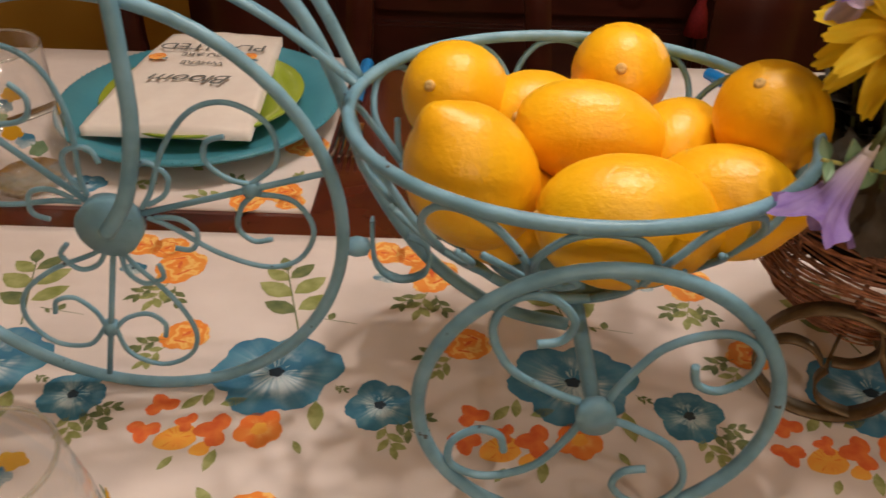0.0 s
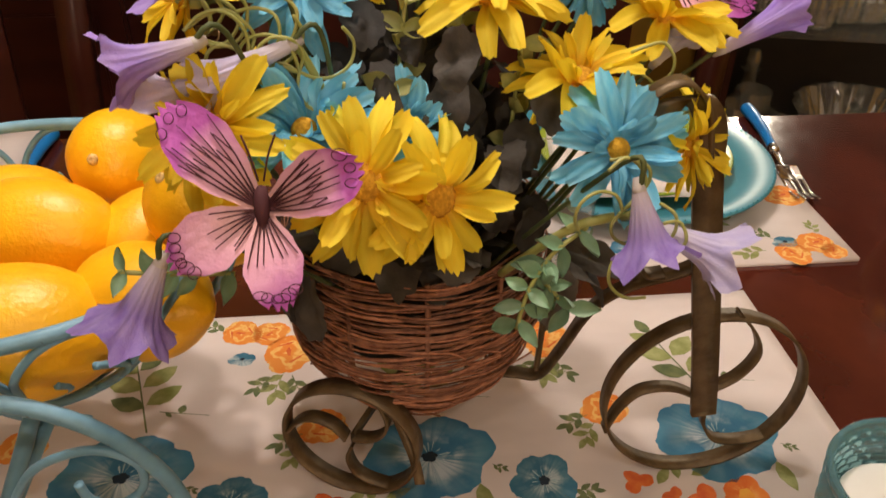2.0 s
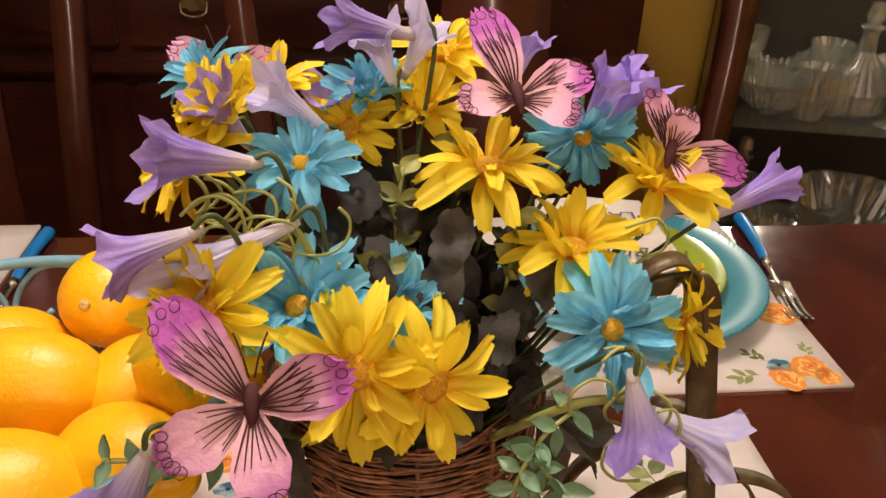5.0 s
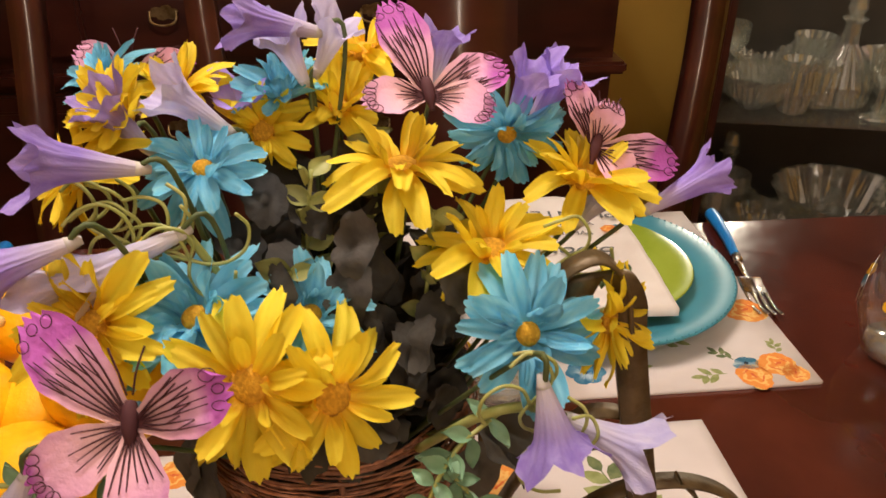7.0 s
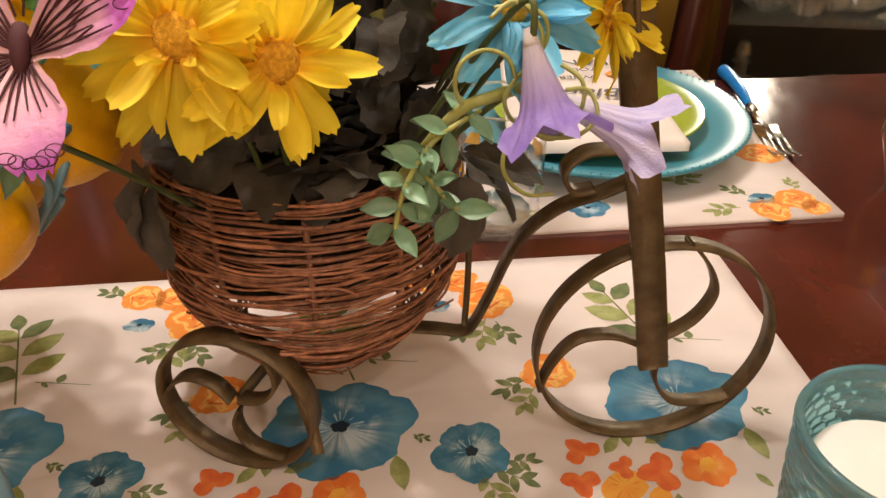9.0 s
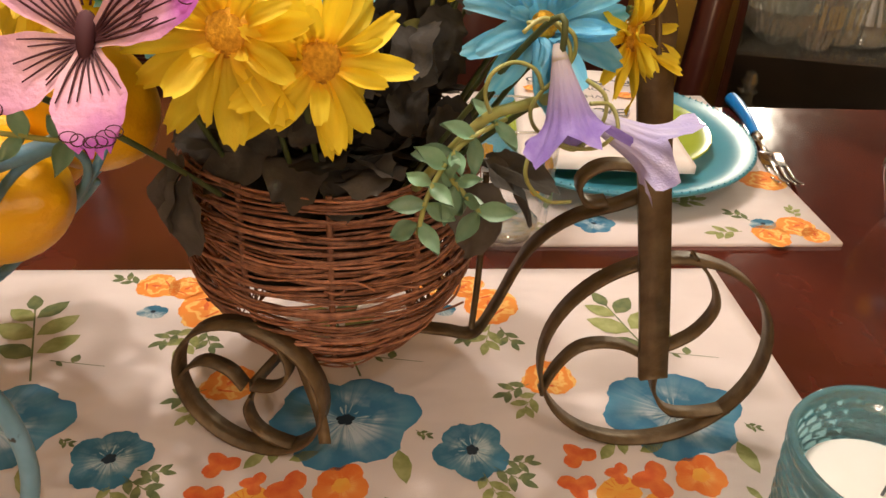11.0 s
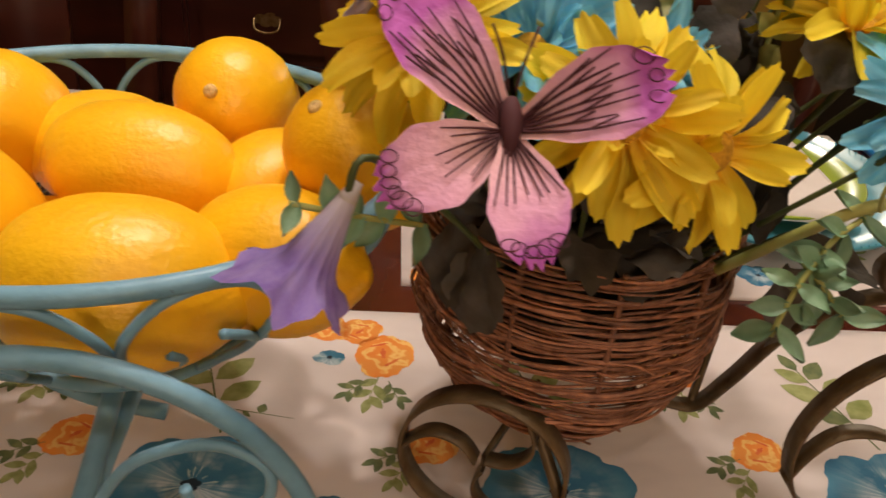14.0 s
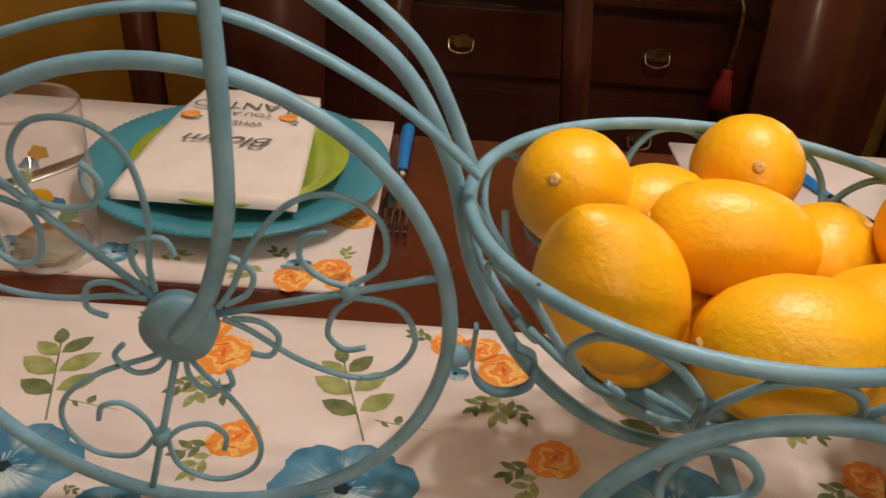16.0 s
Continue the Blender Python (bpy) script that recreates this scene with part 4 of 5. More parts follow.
# ---- brown iron trike with a wicker basket ----
cart = thing("wicker_trike_planter", "antique brown strap-iron tricycle carrying a woven twig basket", "planter")
RC, RR = V(0.4725, 0.006, 0.0600), 0.0600
big = part("front_wheel", strip(circle(RC, RR, (1, 0, 0), (0, 0, 1), 64), (0, 1, 0), 0.0105, 0.0018, True), M_RUST, cart)
for spoke in range(3):
    a0 = radians(75 + 120 * spoke)
    pts = [in_wheel(RC, a, l, a0) for a, l in ((0.004, 0.0), (0.018, -0.013), (0.036, -0.017), (0.050, -0.008), (0.0615, 0.008))]
    part("spoke", strip(smooth_line(pts), (0, 1, 0), 0.0085, 0.0016), M_RUST, big)
part("post", strip(smooth_line([(0.4710, -0.002, 0.052), (0.4625, -0.002, 0.10), (0.4500, -0.001, 0.165), (0.4410, 0.001, 0.215), (0.4390, 0.003, 0.235), (0.4310, 0.003, 0.249), (0.4190, 0.003, 0.249), (0.4140, 0.003, 0.240)]), (1, 0, 0.12), 0.0145, 0.004), M_RUST, cart)
part("handlebar", strip(smooth_line([(0.4400, 0.002, 0.222), (0.4350, 0.004, 0.246), (0.4230, 0.004, 0.258), (0.4090, 0.004, 0.252), (0.4070, 0.004, 0.240), (0.4150, 0.004, 0.236)]), (0, 1, 0), 0.011, 0.0018), M_RUST, cart)
part("frame_strap", strip(smooth_line([(0.338, 0.064, 0.038), (0.368, 0.060, 0.036), (0.385, 0.055, 0.038), (0.394, 0.046, 0.064), (0.405, 0.032, 0.108), (0.420, 0.018, 0.135), (0.441, 0.010, 0.148), (0.451, 0.008, 0.156), (0.444, 0.008, 0.167), (0.428, 0.008, 0.168), (0.419, 0.008, 0.160), (0.423, 0.008, 0.150), (0.433, 0.008, 0.150)]), (0, 1, 0), 0.010, 0.002), M_RUST, cart)
part("basket_stay", strip(smooth_line([(0.384, 0.057, 0.040), (0.386, 0.060, 0.08), (0.386, 0.064, 0.135)]), (0, 1, 0), 0.004, 0.003), M_RUST, cart)
QC, QR, QA = V(0.265, 0.008, 0.0405), 0.0405, radians(-20)
QU = V(math.cos(QA), math.sin(QA), 0)
small = part("rear_wheel", strip(circle(QC, QR, QU, (0, 0, 1), 48), (-QU.y, QU.x, 0), 0.012, 0.0018, True), M_RUST, cart)
for spoke in range(3):
    a0 = radians(55 + 120 * spoke)
    d, s = V(math.cos(a0), 0, math.sin(a0)), V(-math.sin(a0), 0, math.cos(a0))
    pts = []
    for a, l in ((0.003, 0.0), (0.011, -0.008), (0.023, -0.010), (0.032, -0.005), (0.0395, 0.006)):
        q = d * a + s * l
        pts.append(QC + QU * q.x + V(0, 0, q.z))
    part("spoke", strip(smooth_line(pts), (-QU.y, QU.x, 0), 0.009, 0.0016), M_RUST, small)
part("axle", strip(smooth_line([(0.265, 0.008, 0.0405), (0.280, 0.030, 0.046), (0.298, 0.055, 0.048)]), (0, 0, 1), 0.007, 0.002), M_RUST, cart)
part("axle", strip(smooth_line([(0.29, 0.01, 0.058), (0.300, -0.005, 0.035), (0.303, -0.012, 0.02)]), (1, 0, 0), 0.006, 0.002), M_RUST, cart)

KC = V(0.306, 0.070, 0)
basket = part("basket", moved(lathe([(0.0001, 0.082), (0.044, 0.083), (0.059, 0.092), (0.064, 0.134), (0.062, 0.142), (0.054, 0.146), (0.0001, 0.150)], 32), pose(KC.x, KC.y, 0)), M_FILLING, cart, "dark mass filling the top of a woven twig basket")


def basket_radius(z):
    t = min(max((z - 0.038) / 0.070, 0), 1)
    return 0.039 + 0.0340 * math.sin(t * 1.75) ** 0.8


for i in range(100):
    z = 0.041 + 0.116 * (i / 99) ** 0.96
    line = []
    start, span = rnd.uniform(0, 6.28), rnd.uniform(4.2, 6.6)
    ph, slope, dip = rnd.uniform(0, 6.28), rnd.uniform(-0.0065, 0.0065), rnd.uniform(-0.0022, 0.0022)
    lift = rnd.uniform(-0.0006, 0.0030)
    for k in range(64):
        u = k / 63
        w = start + span * u
        zz = min(max(z + slope * (u - 0.5) + dip * math.sin(2 * w + ph) + 0.0007 * math.sin(7 * w + ph), 0.039), 0.159)
        r = basket_radius(zz) + 0.0020 * (1 if i % 2 else -1) * math.sin(5.5 * w) + lift * (0.5 + 0.5 * math.sin(3 * w + ph))
        line.append(KC + V(r * math.cos(w), r * math.sin(w), zz))
    part("withe", tube(line, rnd.uniform(0.00055, 0.00115), 5, taper=lambda s: 0.55 + 0.45 * math.sin(math.pi * s) ** 0.4), M_TWIG, basket)
for i in range(11):
    w = 2 * math.pi * (i + 0.3) / 11
    line = smooth_line([KC + V(basket_radius(z) * math.cos(w), basket_radius(z) * math.sin(w), z) for z in (0.040, 0.052, 0.068, 0.10, 0.157)], 4)
    part("stake", tube(line, 0.0016, 5), M_TWIG, basket)
for i in range(26):
    w, z = rnd.uniform(0, 6.28), rnd.uniform(0.046, 0.12)
    r = basket_radius(z) + 0.002
    a = KC + V(r * math.cos(w), r * math.sin(w), z)
    d = V(-math.sin(w), math.cos(w), rnd.uniform(-0.4, 0.4)) * rnd.uniform(0.008, 0.02) + V(math.cos(w), math.sin(w), 0) * 0.005
    part("loose_twig", tube(smooth_line([a, a + d * 0.6, a + d + V(0, 0, rnd.uniform(-0.004, 0.004))], 4), 0.0006, 4), M_TWIG, basket)

# ---- silk flowers ----
def leaf_mesh(name, mat, geo):
    me = bpy.data.meshes.new(name)
    me.from_pydata([tuple(v) for v in geo[0]], [], geo[1])
    me.materials.append(mat)
    me.polygons.foreach_set("use_smooth", [True] * len(me.polygons))
    return me


def petal_mesh(name, mat, *a, **k):
    return leaf_mesh(name, mat, blade(*a, **k))


def silk_petal(length, width, droop, cup, twist, seed):
    """A pressed silk petal: two grooves along it, a toothed blunt tip, and a bend of its own."""
    r = random.Random(seed)
    rows, cols = 9, 8
    teeth = [r.uniform(-0.02, 0.02) for _ in range(cols + 1)]
    side = r.uniform(-0.12, 0.12)
    verts, faces = [], []
    for i in range(rows + 1):
        s = i / rows
        w = width * (0.36 + 0.64 * math.sin(min(s / 0.62, 1) * math.pi / 2) if s < 0.62 else 0.58 + 0.42 * math.cos((s - 0.62) / 0.38 * math.pi / 2))
        for k in range(cols + 1):
            u = 2 * k / cols - 1
            tip = (0.030 * math.cos(u * math.pi * 2) - 0.07 * u * u + teeth[k] * 0.8) * max(0, (s - 0.7) / 0.3) ** 2
            x = u * w / 2 + side * length * s * s
            y = length * (s + tip)
            z = -droop * length * s ** 2.2 + cup * w * u * u + 0.085 * width * math.cos(u * math.pi * 2) * math.sin(math.pi * min(s * 1.1, 1)) + twist * u * w * s + 0.03 * length * math.sin(s * 7 + seed)
            verts.append(V(x, y, z))
    n = cols + 1
    for i in range(rows):
        for k in range(cols):
            a = i * n + k
            faces.append([a, a + 1, a + n + 1, a + n])
    return verts, faces


PETALS = {"yellow": [leaf_mesh("petal", M_YELLOW, silk_petal(0.0305, 0.0106, d, c, t, n)) for n, (d, c, t) in enumerate(((0.10, 0.16, 0.1), (0.30, 0.22, -0.2), (0.50, 0.10, 0.15), (-0.12, 0.24, 0.0), (0.22, 0.05, -0.3), (0.40, 0.20, 0.3)))],
          "aqua": [leaf_mesh("petal", M_AQUA, silk_petal(0.0285, 0.0108, d, c, t, n + 20)) for n, (d, c, t) in enumerate(((0.10, 0.18, 0.1), (0.30, 0.24, -0.2), (0.55, 0.10, 0.15), (-0.15, 0.24, 0.0), (0.22, 0.05, -0.3), (0.40, 0.20, 0.3)))]}


def daisy(colour, at, facing, size=1.0, lift=18, layers=3, count=11):
    """A silk daisy at a place, its face towards `facing`; lift: degrees by which the petals rise from flat."""
    at = Vector(at)
    ob = thing("silk_daisy", "%s silk daisy in a basket bouquet" % ("bright yellow" if colour == "yellow" else "aqua blue"), "flower", colour + " daisies", aim(at, facing, rnd.uniform(0, 360)) @ Matrix.Diagonal((size, size, size, 1)))
    for layer in range(layers):
        number = (count, count - 1, 7 if colour == "aqua" else 5)[layer]
        for i in range(number):
            turn = 360 * (i + 0.5 * layer) / number + rnd.uniform(-12, 12)
            k = (1.0, 0.84, 0.56)[layer] * rnd.uniform(0.86, 1.1)
            up = lift + (-6, 20, 52)[layer] + rnd.uniform(-16, 16)
            place("petal", rnd.choice(PETALS[colour]), ob, m=pose(0, 0, 0.001 + 0.002 * layer, 0, 0, turn) @ pose(0, 0.003 + 0.002 * layer, 0, up, rnd.uniform(-20, 20), rnd.uniform(-8, 8)) @ Matrix.Diagonal((k * rnd.uniform(0.85, 1.12), k, k, 1)))
    eye = 0.65 if colour == "aqua" else 1.0
    part("eye", lathe([(0.0001, 0.0008), (0.008 * eye, 0.001), (0.0078 * eye, 0.0035), (0.005 * eye, 0.006), (0.0001, 0.0066)], 20), M_EYE, ob, "rough golden eye")
    part("calyx", lathe([(0.0001, -0.008), (0.002, -0.007), (0.006, -0.001), (0.0001, 0.0)], 12), M_OLIVE, ob)
    n = Vector(facing).normalized()
    foot = KC + V((at.x - KC.x) * 0.35, (at.y - KC.y) * 0.35, 0.12)
    inv = ob.matrix_basis.inverted()
    part("stem", tube([inv @ q for q in smooth_line([at - n * 0.006, at - n * 0.03, foot], 5)], 0.0013 / size, 6), M_DARKSTEM, ob)
    return ob


for colour, at, facing, size, lift in (
        ("yellow", (0.280, -0.042, 0.238), (-0.1, -1, 0.45), 1.02, 10), ("yellow", (0.308, -0.040, 0.229), (0.35, -1, 0.35), 1.0, 8),
        ("yellow", (0.222, -0.020, 0.252), (-0.4, -0.8, 0.7), 1.0, 18), ("yellow", (0.342, 0.050, 0.280), (0, -0.08, 1), 1.05, 10),
        ("yellow", (0.428, 0.055, 0.268), (0.25, -0.2, 1), 1.05, 20), ("yellow", (0.380, 0.024, 0.250), (-0.15, -0.25, 1), 1.02, 22),
        ("yellow", (0.427, 0.000, 0.229), (0.8, -0.6, 0.1), 0.85, 18), ("yellow", (0.206, 0.045, 0.286), (-0.7, -0.2, 0.6), 0.9, 0),
        ("yellow", (0.224, 0.055, 0.306), (-0.4, -0.5, 0.8), 0.8, 45), ("yellow", (0.314, 0.10, 0.292), (0, -0.5, 0.9), 0.85, 40),
        ("yellow", (0.328, 0.125, 0.313), (-0.1, -0.2, 1), 0.9, 12), ("yellow", (0.238, 0.10, 0.302), (-0.2, -0.3, 1), 0.8, 30),
        ("yellow", (0.277, 0.095, 0.284), (0, -0.7, 0.5), 0.75, 30),
        ("aqua", (0.256, -0.008, 0.244), (-0.1, -0.5, 1), 1.1, 34), ("aqua", (0.300, -0.004, 0.241), (0.4, -0.5, 0.9), 0.85, 26),
        ("aqua", (0.388, -0.018, 0.236), (0.1, -0.8, 0.6), 1.02, 14), ("aqua", (0.256, 0.045, 0.286), (0.1, -0.55, 0.9), 0.88, 6),
        ("aqua", (0.287, 0.10, 0.300), (0, -0.3, 1), 0.8, 40), ("aqua", (0.208, 0.10, 0.309), (-0.5, -0.2, 0.7), 0.7, 25),
        ("aqua", (0.396, 0.085, 0.285), (0.0, -0.9, -0.3), 0.95, 4)):
    daisy(colour, at, facing, size, lift)


def bell(mouth, base, mat, wide=0.019, label="purple silk bell flower"):
    """A trumpet flower from its stem end to its ruffled five-lobed mouth."""
    m, b = Vector(mouth), Vector(base)
    length = (m - b).length
    ob = thing("silk_bell_flower", label + " on a thin stem", "flower", "bell flowers", aim(b, m - b, rnd.uniform(0, 360)))
    n, rows = 60, 14
    seed = length * 900 + b.x * 300
    verts, faces = [], []
    for i in range(rows + 1):
        s = i / rows
        e = max(0, (s - 0.62) / 0.38)
        r = 0.0026 + (wide * 0.66 - 0.0026) * s ** 1.15 + wide * 0.42 * e ** 2
        for k in range(n):
            w = 2 * math.pi * k / n
            saw = abs(((2.5 * w / math.pi) % 1) * 2 - 1)          # one at the tip of a lobe, nought between two
            sway = noise.noise(V(math.cos(w) * 1.5, math.sin(w) * 1.5, seed))
            z = s * length * 0.98 + (saw - 0.55) * 0.008 * e * e + 0.006 * sway * e
            rr = r * (1 + 0.10 * e * (saw - 0.5)) * (1 + 0.05 * math.cos(15 * w) * (0.3 + s)) + 0.006 * e * sway
            verts.append(V(rr * math.cos(w) + 0.003 * sway * s, rr * math.sin(w), z))
    for i in range(rows):
        for k in range(n):
            l = (k + 1) % n
            faces.append([i * n + k, i * n + l, (i + 1) * n + l, (i + 1) * n + k])
    part("trumpet", (verts, faces), mat, ob)
    part("throat", lathe([(0.0016, -0.004), (0.0026, 0.0), (0.0030, length * 0.05), (0.0024, length * 0.06), (0.0001, 0.001)], 20), M_THROAT, ob, "whitish throat")
    foot = KC + V((b.x - KC.x) * 0.3, (b.y - KC.y) * 0.3, 0.125)
    inv = ob.matrix_basis.inverted()
    d = (m - b).normalized()
    part("stem", tube([inv @ q for q in smooth_line([b + d * 0.002, b - d * 0.012, (b + foot) / 2 + V(0, 0, 0.012), foot], 6)], 0.0012, 6), M_DARKSTEM, ob)
    return ob


for mouth, base, mat in (((0.203, -0.004, 0.314), (0.240, 0.01, 0.303), M_PURPLE), ((0.190, -0.034, 0.283), (0.220, -0.02, 0.288), M_PURPLE), ((0.214, -0.015, 0.268), (0.254, 0.0, 0.280), M_LILAC),
                         ((0.270, 0.075, 0.345), (0.308, 0.085, 0.335), M_PURPLE), ((0.266, 0.095, 0.308), (0.268, 0.105, 0.282), M_PURPLE), ((0.499, 0.06, 0.273), (0.462, 0.058, 0.251), M_PURPLE),
                         ((0.216, 0.045, 0.322), (0.232, 0.055, 0.293), M_PURPLE), ((0.240, 0.055, 0.321), (0.266, 0.065, 0.296), M_LILAC), ((0.289, 0.085, 0.338), (0.299, 0.092, 0.310), M_LILAC),
                         ((0.317, 0.085, 0.342), (0.306, 0.09, 0.316), M_LILAC), ((0.408, 0.075, 0.322), (0.397, 0.085, 0.287), M_PURPLE), ((0.425, 0.085, 0.318), (0.409, 0.09, 0.286), M_PURPLE),
                         ((0.394, -0.062, 0.208), (0.388, -0.050, 0.236), M_PURPLE), ((0.431, -0.056, 0.202), (0.400, -0.045, 0.214), M_LILAC), ((0.186, -0.067, 0.189), (0.202, -0.060, 0.218), M_PURPLE),
                         ((0.368, 0.11, 0.330), (0.362, 0.11, 0.302), M_PURPLE), ((0.442, 0.06, 0.262), (0.43, 0.06, 0.245), M_LILAC), ((0.196, -0.01, 0.262), (0.222, -0.01, 0.268), M_LILAC)):
    bell(mouth, base, mat, (0.0128 if mat is M_PURPLE else 0.0118) * (1.25 if mouth[2] < 0.215 else 1.0), "purple silk bell flower" if mat is M_PURPLE else "pale lilac silk bell flower")


# ---- fabric butterfly ornaments ----
def wing_geo(tip, width, z, rise=0.0):
    """A rounded wing from the origin to its tip, in the local xy plane."""
    d = Vector((tip[0], tip[1], 0))
    length, a = d.length, math.atan2(tip[1], tip[0])
    c, s = math.cos(a), math.sin(a)
    rows, cols = 16, 12
    verts, faces = [], []
    for i in range(rows + 1):
        t = i / rows
        w = width * (math.sin(math.pi * t ** 1.35 * 0.84 + 0.12) ** 0.75) * (1 + 0.035 * math.sin(t * 23))
        for k in range(cols + 1):
            u = (k / cols - 0.5) * 2
            x, y = t * length * (1 - 0.07 * u * u) + 0.0016 * math.sin(u * 11) * t * t, u * w / 2
            verts.append(V(x * c - y * s, x * s + y * c, z + 0.004 * math.sin(t * 3) + 0.0015 * u * u + rise * t * length))
    n = cols + 1
    for i in range(rows):
        for k in range(cols):
            b = i * n + k
            faces.append([b, b + 1, b + n + 1, b + n])
    return verts, faces


def butterfly(at, facing_up, wings, label):
    m = Matrix.Translation(at) @ facing_up
    ob = thing("butterfly_ornament", label, "ornament", "butterfly ornaments", m)
    for n, (tip, width, rise) in enumerate(wings):
        w = part("wing", wing_geo(tip, width, 0.0, rise), M_PINK, ob, "pink wing with dark brown veins")
        d = Vector((tip[0], tip[1], 0))
        length = d.length
        ang = math.atan2(tip[1], tip[0])

        def on(t, u, up=0.0009):
            ww = width * (math.sin(math.pi * t ** 1.35 * 0.84 + 0.12) ** 0.75)
            x, y = t * length * (1 - 0.07 * u * u), u * ww / 2
            return V(x * math.cos(ang) - y * math.sin(ang), x * math.sin(ang) + y * math.cos(ang), up + 0.004 * math.sin(t * 3) + 0.0015 * u * u + rise * t * length)
        for u in (-0.85, -0.55, -0.25, 0.0, 0.3, 0.6, 0.85):
            end = rnd.uniform(0.62, 0.86) if n < 2 else rnd.uniform(0.4, 0.6)
            part("vein", tube(smooth_line([on(0.03, u * 0.3), on(end * 0.5, u * 0.8), on(end, u + rnd.uniform(-0.08, 0.08))], 4), 0.00042, 4, taper=lambda s: 1.3 - s * 0.8), M_VEIN, w)
            if n < 2:
                part("vein", tube(smooth_line([on(end * 0.55, u * 0.82), on(end * 0.8, u * 0.8 + 0.16)], 3), 0.0003, 4), M_VEIN, w)
        for k in range(6):
            u = -0.8 + 0.3 * k + rnd.uniform(-0.05, 0.05)
            c0, r1, r2 = on(0.90 - 0.05 * u * u, u), rnd.uniform(0.0017, 0.0030), rnd.uniform(0.0015, 0.0024)
            if n >= 2 or k % 2:
                part("ring_mark", tube([c0 + V(r1 * math.cos(q), r2 * math.sin(q), 0.0003) for q in [6.283 * j / 12 for j in range(12)]], 0.0002, 4, True), M_VEIN, w)
    part("body", tube(smooth_line([(0, 0.008, 0.003), (0, 0.004, 0.004), (0, -0.003, 0.004), (0, -0.008, 0.003)]), 0.0023, 8, taper=lambda s: 0.5 + 0.8 * math.sin(math.pi * min(1, s + 0.1))), M_VEIN, ob, "dark fuzzy body")
    for sx in (-1, 1):
        part("antenna", tube(smooth_line([(sx * 0.001, 0.010, 0.004), (sx * 0.003, 0.018, 0.007), (sx * 0.006, 0.026, 0.008)]), 0.0004, 5), M_VEIN, ob)
    return ob


TILT_WING = pose(0, 0, 0, 52, 0, 0)
butterfly((0.243, -0.064, 0.241), TILT_WING, (((-0.034, 0.038), 0.024, 0.05), ((0.036, 0.011), 0.023, 0.55), ((0.007, -0.036), 0.021, 0.25), ((-0.033, -0.019), 0.023, 0.0)), "pink fabric butterfly with dark veins pinned to the bouquet")
butterfly((0.354, 0.055, 0.313), pose(0, 0, 0, 40, 0, 10), (((-0.012, 0.044), 0.024, 0.2), ((0.038, 0.010), 0.022, 0.1), ((0.026, -0.014), 0.022, 0.2), ((-0.030, -0.004), 0.019, 0.2)), "pink fabric butterfly on top of the bouquet")
butterfly((0.434, 0.065, 0.282), pose(0, 0, 0, 55, 20, 0), (((0.044, 0.004), 0.023, 0.1), ((-0.022, 0.026), 0.016, 0.2), ((0.0, 0.022), 0.018, 0.4), ((0.020, -0.012), 0.020, 0.3)), "pink fabric butterfly seen edge-on among the daisies")
butterfly((0.212, 0.120, 0.302), pose(0, 0, 0, 60, 0, 0), (((-0.024, 0.016), 0.020, 0.2), ((0.032, 0.010), 0.020, 0.2), ((-0.018, -0.012), 0.018, 0.2), ((0.012, -0.014), 0.018, 0.2)), "pink fabric butterfly behind the purple bells")

# ---- foliage ----


def lobed_leaf(length, width, droop, seed):
    """A soft leaf with a scalloped edge and a sunken midrib."""
    r = random.Random(seed)
    rings, n = 4, 40
    verts, faces = [V(0, length * 0.45, 0)], []
    for j in range(1, rings + 1):
        q = j / rings
        for k in range(n):
            w = 2 * math.pi * k / n
            rim = 1 + (0.13 * abs(math.sin(4.5 * w)) + r.uniform(-0.07, 0.05)) * q ** 3
            x, y = width / 2 * math.sin(w) * q * rim, length * (0.45 - 0.5 * math.cos(w) * q * rim)
            s = y / length
            z = -droop * length * s * s + 0.12 * abs(x) + 0.16 * length * noise.noise(V(x * 70, y * 70, seed * 3.7))
            verts.append(V(x, y, z))
    for k in range(n):
        faces.append([0, 1 + k, 1 + (k + 1) % n])
        for j in range(rings - 1):
            a, b = 1 + j * n, 1 + (j + 1) * n
            faces.append([a + k, b + k, b + (k + 1) % n, a + (k + 1) % n])
    return verts, faces


DARK_LEAF = [leaf_mesh("leaf", M_BLACKLEAF, lobed_leaf(0.036, 0.027, c, n)) for n, c in enumerate((0.1, 0.3, 0.5, -0.1, 0.2))]
GREY_LEAF = [leaf_mesh("leaf", M_GREYLEAF, lobed_leaf(0.036, 0.029, c, n + 9)) for n, c in enumerate((0.1, 0.3, 0.5, -0.1, 0.2))]
GREEN_LEAF = [petal_mesh("leaf", M_GREEN, 0.0150, 0.0078, c, 0.22, 0.0, tipw=0.04, basew=0.25, belly=0.42) for c in (0.05, 0.2, -0.12)]
OLIVE_LEAF = [petal_mesh("leaf", M_OLIVELEAF, 0.0150, 0.0100, c, 0.18, 0.0, tipw=0.06, basew=0.25, belly=0.45) for c in (0.05, 0.25, -0.12)]
foliage = thing("dusky_foliage", "dusky near-black fabric leaves filling the basket top", "foliage")
